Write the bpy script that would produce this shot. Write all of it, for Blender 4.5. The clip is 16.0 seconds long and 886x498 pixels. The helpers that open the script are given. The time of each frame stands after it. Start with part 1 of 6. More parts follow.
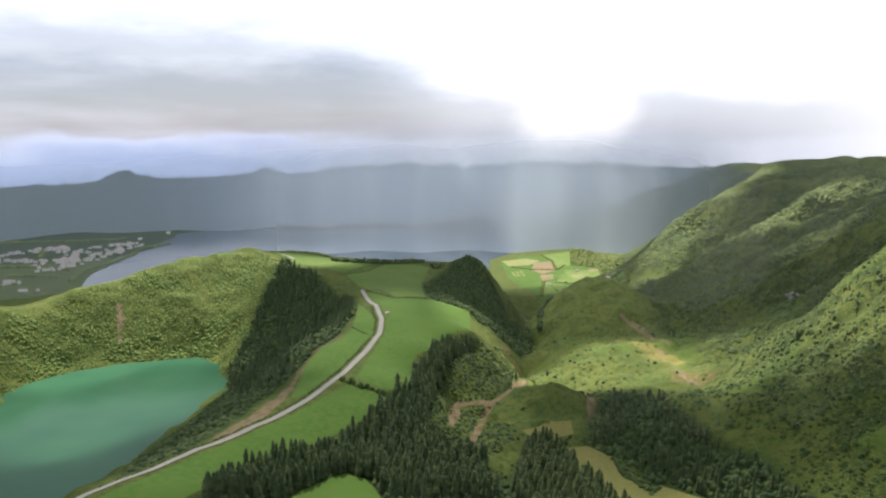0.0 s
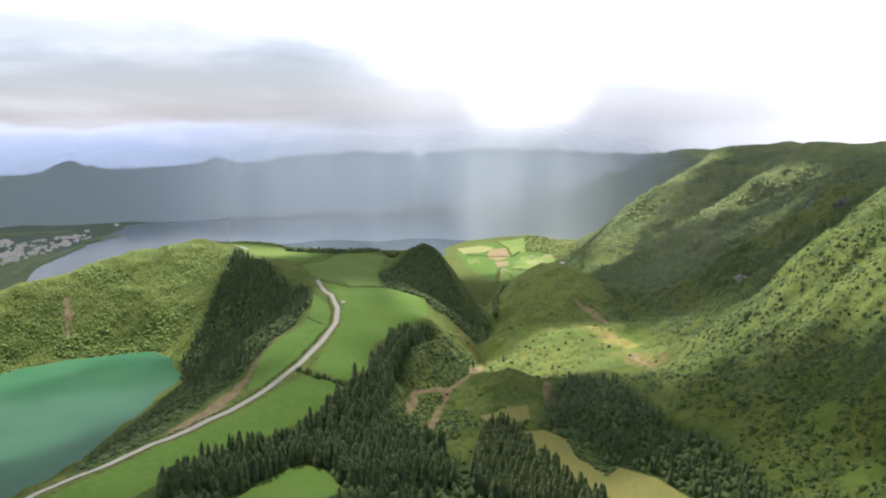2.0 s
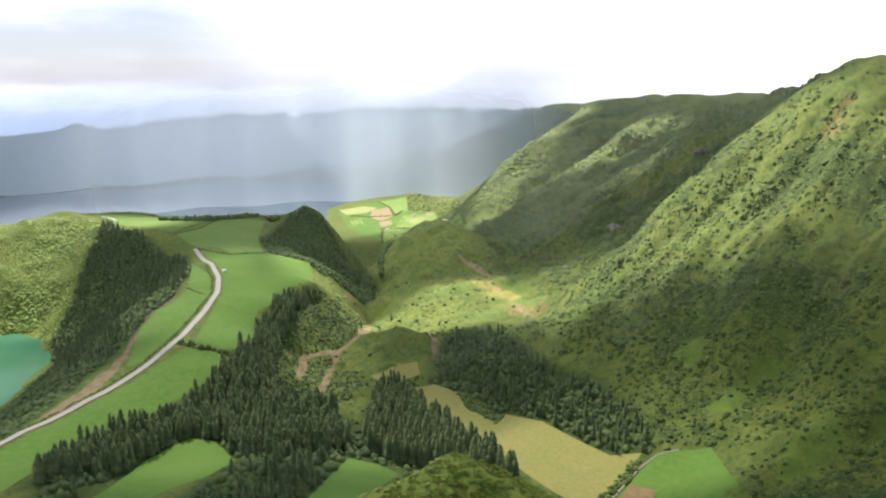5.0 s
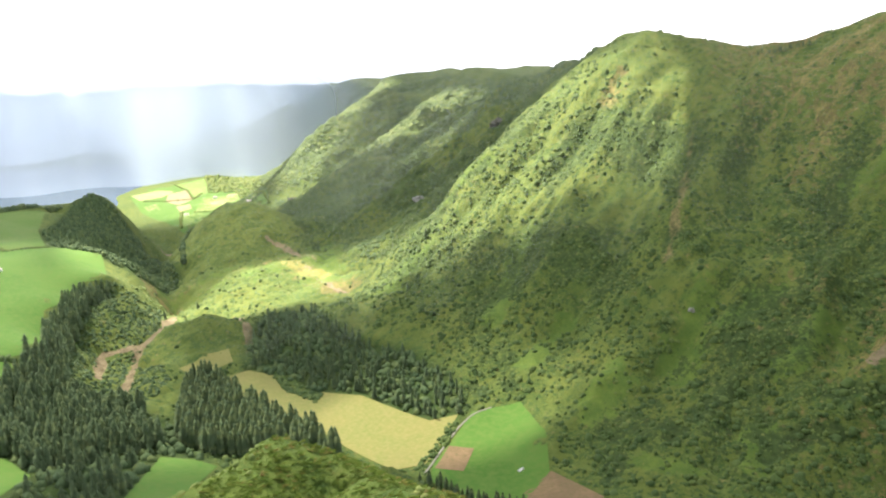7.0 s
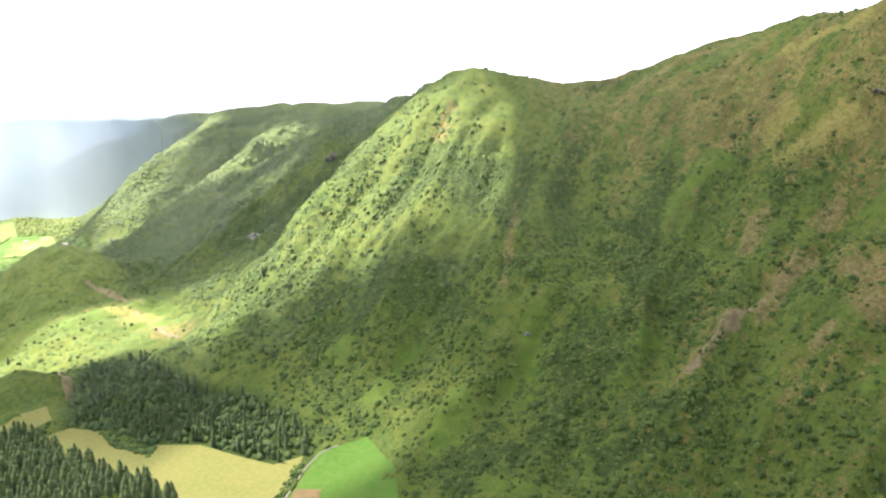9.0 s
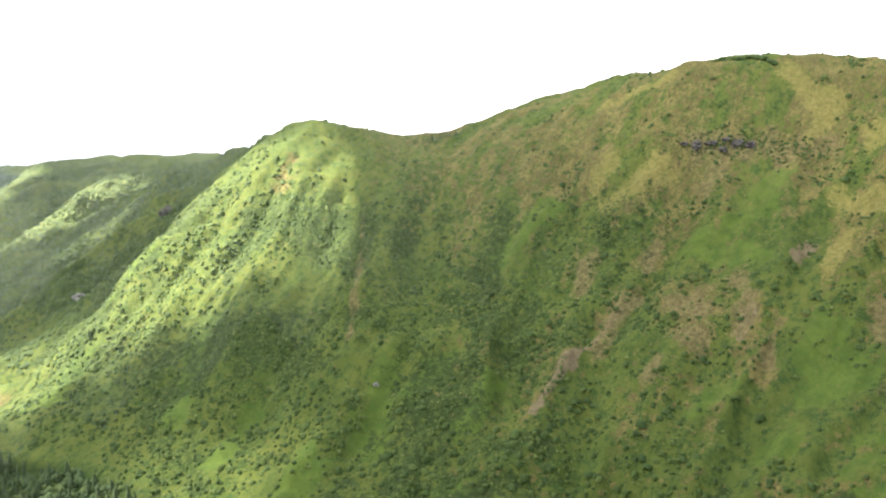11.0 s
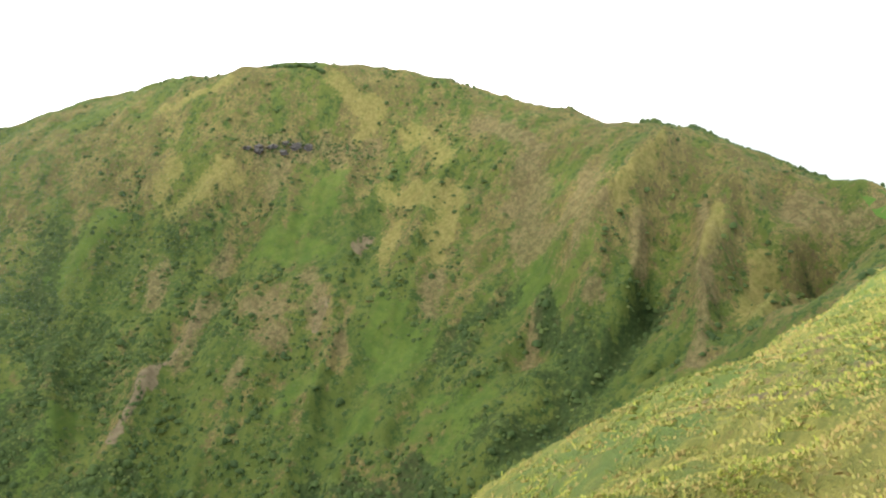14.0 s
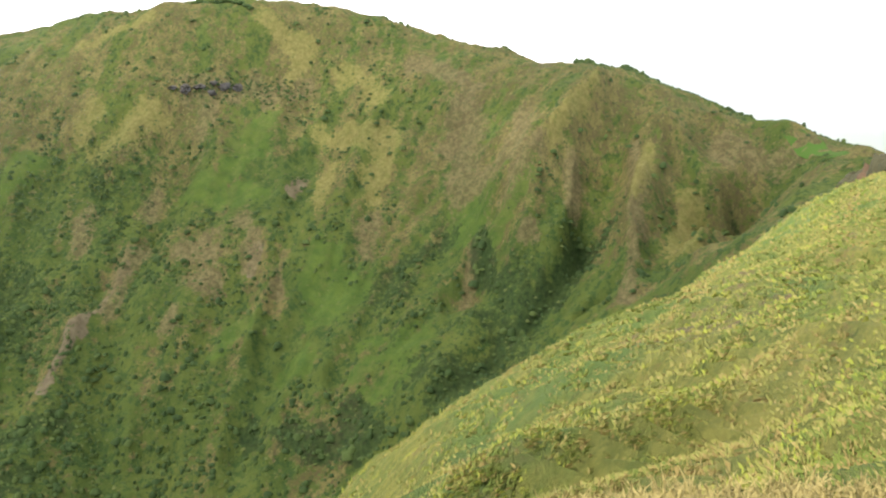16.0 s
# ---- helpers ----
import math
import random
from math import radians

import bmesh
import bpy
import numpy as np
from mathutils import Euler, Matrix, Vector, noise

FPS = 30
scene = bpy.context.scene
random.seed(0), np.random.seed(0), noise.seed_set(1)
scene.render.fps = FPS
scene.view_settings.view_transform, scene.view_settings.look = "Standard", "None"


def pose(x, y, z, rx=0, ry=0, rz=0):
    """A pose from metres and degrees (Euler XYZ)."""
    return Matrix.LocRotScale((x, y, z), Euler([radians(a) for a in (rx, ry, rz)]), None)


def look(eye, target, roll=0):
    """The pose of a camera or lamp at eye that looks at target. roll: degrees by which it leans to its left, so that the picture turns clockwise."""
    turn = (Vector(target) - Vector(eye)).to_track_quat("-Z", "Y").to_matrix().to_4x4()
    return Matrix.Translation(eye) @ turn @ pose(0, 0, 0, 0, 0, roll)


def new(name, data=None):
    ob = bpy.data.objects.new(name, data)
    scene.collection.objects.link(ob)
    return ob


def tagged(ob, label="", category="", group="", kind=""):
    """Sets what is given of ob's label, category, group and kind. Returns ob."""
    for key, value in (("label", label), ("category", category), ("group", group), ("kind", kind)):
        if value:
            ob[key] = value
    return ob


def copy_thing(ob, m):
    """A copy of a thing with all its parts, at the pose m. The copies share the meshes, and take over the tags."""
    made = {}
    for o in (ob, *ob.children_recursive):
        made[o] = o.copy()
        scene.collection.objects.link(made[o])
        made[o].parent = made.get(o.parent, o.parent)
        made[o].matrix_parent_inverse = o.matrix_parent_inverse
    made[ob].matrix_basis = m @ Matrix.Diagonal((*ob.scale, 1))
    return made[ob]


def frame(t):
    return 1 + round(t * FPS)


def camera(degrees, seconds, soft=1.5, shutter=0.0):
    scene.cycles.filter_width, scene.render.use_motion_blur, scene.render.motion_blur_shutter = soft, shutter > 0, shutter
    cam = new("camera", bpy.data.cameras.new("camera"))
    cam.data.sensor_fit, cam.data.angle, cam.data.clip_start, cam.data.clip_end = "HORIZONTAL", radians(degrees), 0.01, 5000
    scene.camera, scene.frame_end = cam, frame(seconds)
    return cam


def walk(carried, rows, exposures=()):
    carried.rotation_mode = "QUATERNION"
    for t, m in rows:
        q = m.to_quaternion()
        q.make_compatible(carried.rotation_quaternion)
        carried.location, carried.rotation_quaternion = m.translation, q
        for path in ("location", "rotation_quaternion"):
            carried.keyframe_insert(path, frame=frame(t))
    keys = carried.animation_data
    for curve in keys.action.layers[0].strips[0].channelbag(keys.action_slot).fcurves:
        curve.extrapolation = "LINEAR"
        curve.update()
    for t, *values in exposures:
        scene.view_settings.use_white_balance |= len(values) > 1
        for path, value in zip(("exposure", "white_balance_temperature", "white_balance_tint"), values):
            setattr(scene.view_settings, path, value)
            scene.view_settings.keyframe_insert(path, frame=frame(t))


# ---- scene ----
# Hill lookout above two crater lakes; x east, y ahead, z up from the large lake's water.
EYE = (0.0, 0.0, 440.0)
cam = camera(60.08, 16.0, soft=2.2)
# seconds, tilt, lean, turn: the camera stays on the lookout and pans round to the right
TURNS = [
    (0, 81.00, 0.00, 0.00),
    (0.5, 80.52, 1.26, -0.79),
    (1, 80.45, 0.87, -2.00),
    (1.5, 80.31, -0.34, -2.48),
    (2, 80.10, 0.27, -3.42),
    (2.5, 79.85, 0.50, -4.17),
    (3, 79.64, 1.36, -5.90),
    (3.5, 79.69, 2.01, -8.54),
    (3.7, 79.69, 1.56, -9.81),
    (5.8, 74.21, 2.41, -16.35),
    (6, 73.43, 3.17, -18.77),
    (6.5, 72.35, 2.52, -23.52),
    (7, 74.87, 1.24, -27.13),
    (7.5, 76.28, 1.41, -30.24),
    (8, 76.86, 1.22, -33.68),
    (8.5, 76.87, 0.98, -36.67),
    (8.7, 76.82, 0.70, -37.75),
    (10.8, 80.77, 0.99, -49.51),
    (11, 80.86, 0.26, -50.98),
    (11.5, 81.43, 0.34, -55.44),
    (12, 81.80, 0.37, -61.07),
    (12.5, 81.76, 0.40, -66.30),
    (13, 81.64, -0.03, -71.78),
    (13.5, 81.59, 0.30, -77.29),
    (14, 81.00, 0.38, -82.57),
    (14.5, 79.99, 0.53, -86.84),
    (15, 78.92, 0.75, -90.26),
    (15.5, 78.22, 0.51, -90.32),
    (16, 76.64, 0.19, -87.38),
]
STOPS = [(0, 0.88), (1.5, 1.04), (3.5, 1.08), (6, 1.78), (7, 2.08), (8.5, 2.2), (11, 2.34), (12.5, 2.24), (13.5, 2.36), (14.5, 2.3), (16, 2.26)]
EXPOSURES = [(t, exposure, 6350, 15) for t, exposure in STOPS]
walk(cam, [(t, pose(*EYE, a, b, c)) for t, a, b, c in TURNS], EXPOSURES)

# ---- sky, sun ----
SUN_AZ, SUN_EL = -14.0, 51.0      # degrees, clockwise from straight ahead; above the horizon
world = bpy.data.worlds.new("sky")
scene.world = world
world.use_nodes = True
wn, wl = world.node_tree.nodes, world.node_tree.links
wn.clear()


def wnode(kind, **values):
    n = wn.new(kind)
    for k, v in values.items():
        n.inputs[k].default_value = v
    return n


def wmath(op, a, b=0.0, clamp=False):
    n = wn.new("ShaderNodeMath")
    n.operation, n.use_clamp = op, clamp
    for i, v in enumerate((a, b)):
        if isinstance(v, (int, float)):
            n.inputs[i].default_value = v
        else:
            wl.new(v, n.inputs[i])
    return n.outputs[0]


def wmix(f, a, b):
    n = wn.new("ShaderNodeMix")
    n.data_type = "RGBA"
    for socket, v in ((n.inputs[0], f), (n.inputs[6], a), (n.inputs[7], b)):
        if isinstance(v, (int, float, tuple)):
            socket.default_value = v
        else:
            wl.new(v, socket)
    return n.outputs[2]


def wramp(f, *stops):
    n = wn.new("ShaderNodeValToRGB")
    n.color_ramp.interpolation = "EASE"
    e = n.color_ramp.elements
    while len(e) < len(stops):
        e.new(0.5)
    for s, (p, c) in zip(e, stops):
        s.position, s.color = p, (*c, 1) if isinstance(c, tuple) else (c, c, c, 1)
    wl.new(f, n.inputs[0])
    return n.outputs[0]


tc = wnode("ShaderNodeTexCoord")
sep = wnode("ShaderNodeSeparateXYZ")
wl.new(tc.outputs["Generated"], sep.inputs[0])
sky = wn.new("ShaderNodeTexSky")
sky.sky_type, sky.sun_disc = "NISHITA", False
sky.sun_elevation, sky.sun_rotation = radians(SUN_EL), radians(SUN_AZ)
sky.altitude = 700
# wide cloud deck: stretched noise along the horizon
smap = wn.new("ShaderNodeMapping")
smap.inputs["Scale"].default_value = (4.0, 4.0, 12.0)
wl.new(tc.outputs["Generated"], smap.inputs[0])
n1 = wnode("ShaderNodeTexNoise", Scale=1.6, Detail=6.0, Roughness=0.55)
n2 = wnode("ShaderNodeTexNoise", Scale=0.7, Detail=3.0, Roughness=0.5)
wl.new(smap.outputs[0], n1.inputs[0])
wl.new(smap.outputs[0], n2.inputs[0])
elev = wmath("ADD", sep.outputs["Z"], wmath("MULTIPLY", wmath("SUBTRACT", n1.outputs[0], 0.5), 0.07))
elev2 = wmath("ADD", elev, wmath("MULTIPLY", wmath("SUBTRACT", n2.outputs[0], 0.5), 0.03))
h = wmath("ADD", wmath("MULTIPLY", elev, 2.5), 0.5, True)      # 0.5 is the horizon, 0.1 is about 2.3 degrees
cover = wramp(wmath("ADD", sep.outputs["X"], 0.5), (0.36, 0.0), (0.60, 1.0))
h2 = wmath("ADD", wmath("MULTIPLY", elev2, 2.5), wmath("ADD", wmath("MULTIPLY", cover, 0.09), 0.40), True)      # the deck hangs lower to the north-west
deck = wramp(h2, (0.46, (0.36, 0.40, 0.48)), (0.55, (0.40, 0.43, 0.50)), (0.64, (0.74, 0.76, 0.80)), (0.76, (1.25, 1.25, 1.25)))
blue = wramp(h, (0.28, (0.10, 0.17, 0.30)), (0.40, (0.22, 0.32, 0.54)), (0.47, (0.40, 0.48, 0.66)))
side = wramp(wmath("ADD", sep.outputs["X"], 0.5), (0.28, 0.0), (0.50, 1.0))
clear = wmix(side, blue, (0.40, 0.44, 0.53, 1))
base = wramp(h, (0.445, 0.0), (0.485, 1.0))
bright = wn.new("ShaderNodeBackground")
heavy = wramp(sep.outputs["Z"], (0.16, 0.95), (0.45, 0.30))      # the deck is thick and dark overhead
over = wn.new("ShaderNodeMix")
over.data_type, over.blend_type = "RGBA", "MULTIPLY"
over.inputs[0].default_value = 1.0
wl.new(deck, over.inputs[6])
wl.new(heavy, over.inputs[7])
lmap = wn.new("ShaderNodeMapping")
lmap.inputs["Scale"].default_value = (2.4, 2.4, 17.0)
lmap.inputs["Location"].default_value = (0.7, 0.3, 1.9)
wl.new(tc.outputs["Generated"], lmap.inputs[0])
n4 = wnode("ShaderNodeTexNoise", Scale=1.0, Detail=5.0, Roughness=0.5)
wl.new(lmap.outputs[0], n4.inputs[0])
grey = wramp(n4.outputs[0], (0.34, (0.52, 0.53, 0.55)), (0.66, (0.92, 0.92, 0.93)))
shade = wmix(cover, grey, (1.0, 1.0, 1.0, 1))
left = wn.new("ShaderNodeMix")
left.data_type, left.blend_type = "RGBA", "MULTIPLY"
left.inputs[0].default_value = 1.0
wl.new(over.outputs[2], left.inputs[6])
wl.new(shade, left.inputs[7])
east = wramp(sep.outputs["X"], (0.35, 0.0), (0.7, 1.0))
blend = wmix(east, wmix(base, clear, left.outputs[2]), wmix(1.0, heavy, heavy))
# the bright break in the deck above the rain
toward = wn.new("ShaderNodeVectorMath")
toward.operation = "DOT_PRODUCT"
toward.inputs[1].default_value = (math.sin(radians(9.0)) * math.cos(radians(2.6)), math.cos(radians(9.0)) * math.cos(radians(2.6)), math.sin(radians(2.6)))
wl.new(tc.outputs["Generated"], toward.inputs[0])
n3 = wnode("ShaderNodeTexNoise", Scale=9.0, Detail=4.0, Roughness=0.55)
wl.new(tc.outputs["Generated"], n3.inputs[0])
ragged = wmath("ADD", toward.outputs["Value"], wmath("MULTIPLY", wmath("SUBTRACT", n3.outputs[0], 0.5), 0.010))
blend = wmix(wramp(wmath("MULTIPLY", wmath("SUBTRACT", ragged, 0.99), 100.0), (0.50, 0.0), (1.0, 0.5)), blend, (1.2, 1.2, 1.2, 1))
add = wn.new("ShaderNodeMix")
add.data_type, add.blend_type = "RGBA", "ADD"
add.inputs[0].default_value = 0.02
wl.new(blend, add.inputs[6])
wl.new(sky.outputs[0], add.inputs[7])
wl.new(add.outputs[2], bright.inputs[0])
bright.inputs[1].default_value = 0.8

wout = wn.new("ShaderNodeOutputWorld")
wl.new(bright.outputs[0], wout.inputs[0])

sun = new("sun", bpy.data.lights.new("sun", "SUN"))
sun.data.energy, sun.data.angle, sun.data.color = 5.0, radians(0.6), (1.0, 0.94, 0.76)
a, e = radians(SUN_AZ), radians(SUN_EL)
SUN_WAY = Vector((math.sin(a) * math.cos(e), math.cos(a) * math.cos(e), math.sin(e)))
sun.matrix_world = look(SUN_WAY * 100, (0, 0, 0))

# ---- materials ----
def material(name, roughness=0.9, metallic=0.0):
    m = bpy.data.materials.new(name)
    m.use_nodes = True
    b = m.node_tree.nodes["Principled BSDF"]
    b.inputs["Roughness"].default_value, b.inputs["Metallic"].default_value = roughness, metallic
    b.inputs["Specular IOR Level"].default_value = 0.12
    return m, m.node_tree.nodes, m.node_tree.links, b


def mix_rgb(nodes, links, f, a, b, mode="MIX"):
    n = nodes.new("ShaderNodeMix")
    n.data_type, n.blend_type = "RGBA", mode
    for socket, v in ((n.inputs[0], f), (n.inputs[6], a), (n.inputs[7], b)):
        if isinstance(v, float):
            socket.default_value = v
        elif isinstance(v, tuple):
            socket.default_value = (*v, 1)
        else:
            links.new(v, socket)
    return n.outputs[2]


def noise_at(nodes, links, scale, detail=4.0, rough=0.6, stretch=None, turn=0.0):
    tc = nodes.new("ShaderNodeTexCoord")
    src = tc.outputs["Object"]
    if stretch:
        mp = nodes.new("ShaderNodeMapping")
        mp.vector_type = "TEXTURE"
        mp.inputs["Scale"].default_value = stretch
        mp.inputs["Rotation"].default_value = (0, 0, radians(turn))
        links.new(src, mp.inputs[0])
        src = mp.outputs[0]
    n = nodes.new("ShaderNodeTexNoise")
    n.inputs["Scale"].default_value, n.inputs["Detail"].default_value, n.inputs["Roughness"].default_value = scale, detail, rough
    links.new(src, n.inputs[0])
    return n.outputs[0]


def ramp(nodes, links, f, lo, hi):
    n = nodes.new("ShaderNodeMapRange")
    n.interpolation_type = "SMOOTHSTEP"
    n.inputs[1].default_value, n.inputs[2].default_value = lo, hi
    links.new(f, n.inputs[0])
    return n.outputs[0]


def bump(nodes, links, b, f, strength, distance):
    n = nodes.new("ShaderNodeBump")
    n.inputs["Strength"].default_value, n.inputs["Distance"].default_value = strength, distance
    links.new(f, n.inputs["Height"])
    links.new(n.outputs[0], b.inputs["Normal"])


def grass_material(name, a, b, c, big=0.02, small=0.25, relief=0.3):
    m, n, l, p = material(name)
    f1 = ramp(n, l, noise_at(n, l, big, 3), 0.35, 0.65)
    f2 = ramp(n, l, noise_at(n, l, small, 5, 0.7), 0.35, 0.7)
    col = mix_rgb(n, l, f2, mix_rgb(n, l, f1, a, b), c)
    l.new(col, p.inputs["Base Color"])
    bump(n, l, p, noise_at(n, l, small * 3, 4, 0.7), 0.6, relief)
    return m


def leaf_material(name, dark, light, scale=0.6, thin=0.0, third=None):
    """Foliage: dark and light leaves, each clump with its own tone; thin leaves let some light through."""
    m, n, l, p = material(name, 0.75)
    info = n.new("ShaderNodeNewGeometry")
    r = info.outputs["Random Per Island"]
    f = noise_at(n, l, scale, 4, 0.7)
    col = mix_rgb(n, l, ramp(n, l, f, 0.3, 0.75), dark, light)
    col = mix_rgb(n, l, r, col, mix_rgb(n, l, 0.6, col, light))
    if third:
        col = mix_rgb(n, l, ramp(n, l, r, 0.7, 0.95), col, third)
    l.new(col, p.inputs["Base Color"])
    bump(n, l, p, noise_at(n, l, scale * 3, 3, 0.7), 0.8, 0.5)
    if thin:
        t, mx = n.new("ShaderNodeBsdfTranslucent"), n.new("ShaderNodeMixShader")
        mx.inputs[0].default_value = thin
        l.new(col, t.inputs[0])
        l.new(p.outputs[0], mx.inputs[1])
        l.new(t.outputs[0], mx.inputs[2])
        l.new(mx.outputs[0], n["Material Output"].inputs[0])
    return m


MEADOW = grass_material("meadow", (0.060, 0.140, 0.022), (0.084, 0.165, 0.030), (0.098, 0.160, 0.034), 0.012, 0.2)
PALE_MEADOW = grass_material("pale_meadow", (0.10, 0.17, 0.036), (0.135, 0.185, 0.05), (0.085, 0.155, 0.034))
HAY = grass_material("hay_field", (0.186, 0.186, 0.058), (0.155, 0.178, 0.050), (0.228, 0.204, 0.076), 0.03, 0.3)
SOIL = grass_material("soil", (0.23, 0.150, 0.085), (0.18, 0.120, 0.070), (0.14, 0.115, 0.055), 0.05, 0.4)
CROP = grass_material("crops", (0.25, 0.27, 0.11), (0.30, 0.28, 0.14), (0.22, 0.25, 0.10), 0.01, 0.05)
CROP_SOIL = grass_material("ploughed_soil", (0.25, 0.19, 0.12), (0.28, 0.21, 0.14), (0.22, 0.19, 0.10), 0.01, 0.05)
LIGHT_MEADOW = grass_material("light_meadow", (0.15, 0.23, 0.06), (0.19, 0.25, 0.075), (0.13, 0.21, 0.05), 0.01, 0.05)
RED_SHRUB = leaf_material("reddish_shrub", (0.026, 0.030, 0.016), (0.048, 0.044, 0.024), 0.6, 0.0, (0.066, 0.042, 0.026))
PALE_ROCK = grass_material("pale_rock", (0.36, 0.34, 0.33), (0.28, 0.265, 0.25), (0.17, 0.17, 0.13), 0.2, 0.8, 0.4)
CONIFER = leaf_material("conifer", (0.060, 0.094, 0.048), (0.105, 0.148, 0.068), 0.6, 0.15, (0.130, 0.168, 0.070))
BROADLEAF = leaf_material("broadleaf", (0.092, 0.132, 0.034), (0.140, 0.180, 0.042), 0.03, 0.0, (0.175, 0.205, 0.046))
# leaf colour lightened to stand in for sun on the crater wall
CRATER_LEAF = leaf_material("crater_leaf", (0.125, 0.205, 0.060), (0.190, 0.270, 0.076), 0.02, 0.3, (0.235, 0.300, 0.078))
BUSH = leaf_material("bush", (0.036, 0.064, 0.022), (0.070, 0.106, 0.030), 0.05, 0.0, (0.088, 0.122, 0.034))
FERN = leaf_material("fern_scrub", (0.064, 0.098, 0.027), (0.112, 0.148, 0.038), 0.05, 0.0, (0.130, 0.150, 0.044))
DARK_LEAF = leaf_material("dark_leaf", (0.050, 0.086, 0.040), (0.088, 0.130, 0.052), 0.05, 0.15, (0.112, 0.150, 0.054))
GRASS_DRY = leaf_material("dry_grass", (0.26, 0.22, 0.085), (0.42, 0.35, 0.15), 2.0, 0.45)
GRASS_BROWN = leaf_material("brown_grass", (0.135, 0.098, 0.036), (0.22, 0.178, 0.064), 0.3, 0.3)
GRASS_YELLOW = leaf_material("yellow_grass", (0.120, 0.134, 0.034), (0.215, 0.208, 0.058), 0.15, 0.35, (0.26, 0.205, 0.085))
GRASS_FERN = leaf_material("bright_fern", (0.15, 0.18, 0.026), (0.23, 0.245, 0.04), 0.4, 0.3, (0.18, 0.21, 0.045))
MOUND_GRASS = leaf_material("mound_grass", (0.062, 0.108, 0.022), (0.125, 0.180, 0.034), 0.15, 0.35, (0.145, 0.170, 0.040))
GRASS_GREEN = leaf_material("green_grass", (0.052, 0.078, 0.018), (0.130, 0.160, 0.032), 0.15, 0.35)
BARK = grass_material("bark", (0.06, 0.045, 0.03), (0.09, 0.065, 0.045), (0.05, 0.04, 0.03), 1, 6, 0.02)
ASPHALT = grass_material("asphalt", (0.30, 0.295, 0.28), (0.34, 0.335, 0.32), (0.26, 0.255, 0.24), 0.05, 1.0, 0.02)
GRAVEL = grass_material("gravel", (0.21, 0.20, 0.17), (0.25, 0.24, 0.21), (0.15, 0.16, 0.10), 0.1, 1.0, 0.03)
PLASTER = grass_material("plaster", (0.72, 0.71, 0.68), (0.8, 0.79, 0.76), (0.65, 0.64, 0.6), 0.1, 1.0, 0.02)
ROOF = grass_material("roof_tiles", (0.50, 0.42, 0.38), (0.44, 0.36, 0.32), (0.58, 0.52, 0.48), 0.1, 1.0, 0.05)
ROCK = grass_material("rock", (0.11, 0.10, 0.09), (0.16, 0.15, 0.135), (0.06, 0.065, 0.045), 0.08, 0.5, 1.0)

CLIFF_ROCK = grass_material("cliff_rock", (0.13, 0.112, 0.115), (0.18, 0.16, 0.16), (0.085, 0.085, 0.055), 0.15, 0.7, 0.8)


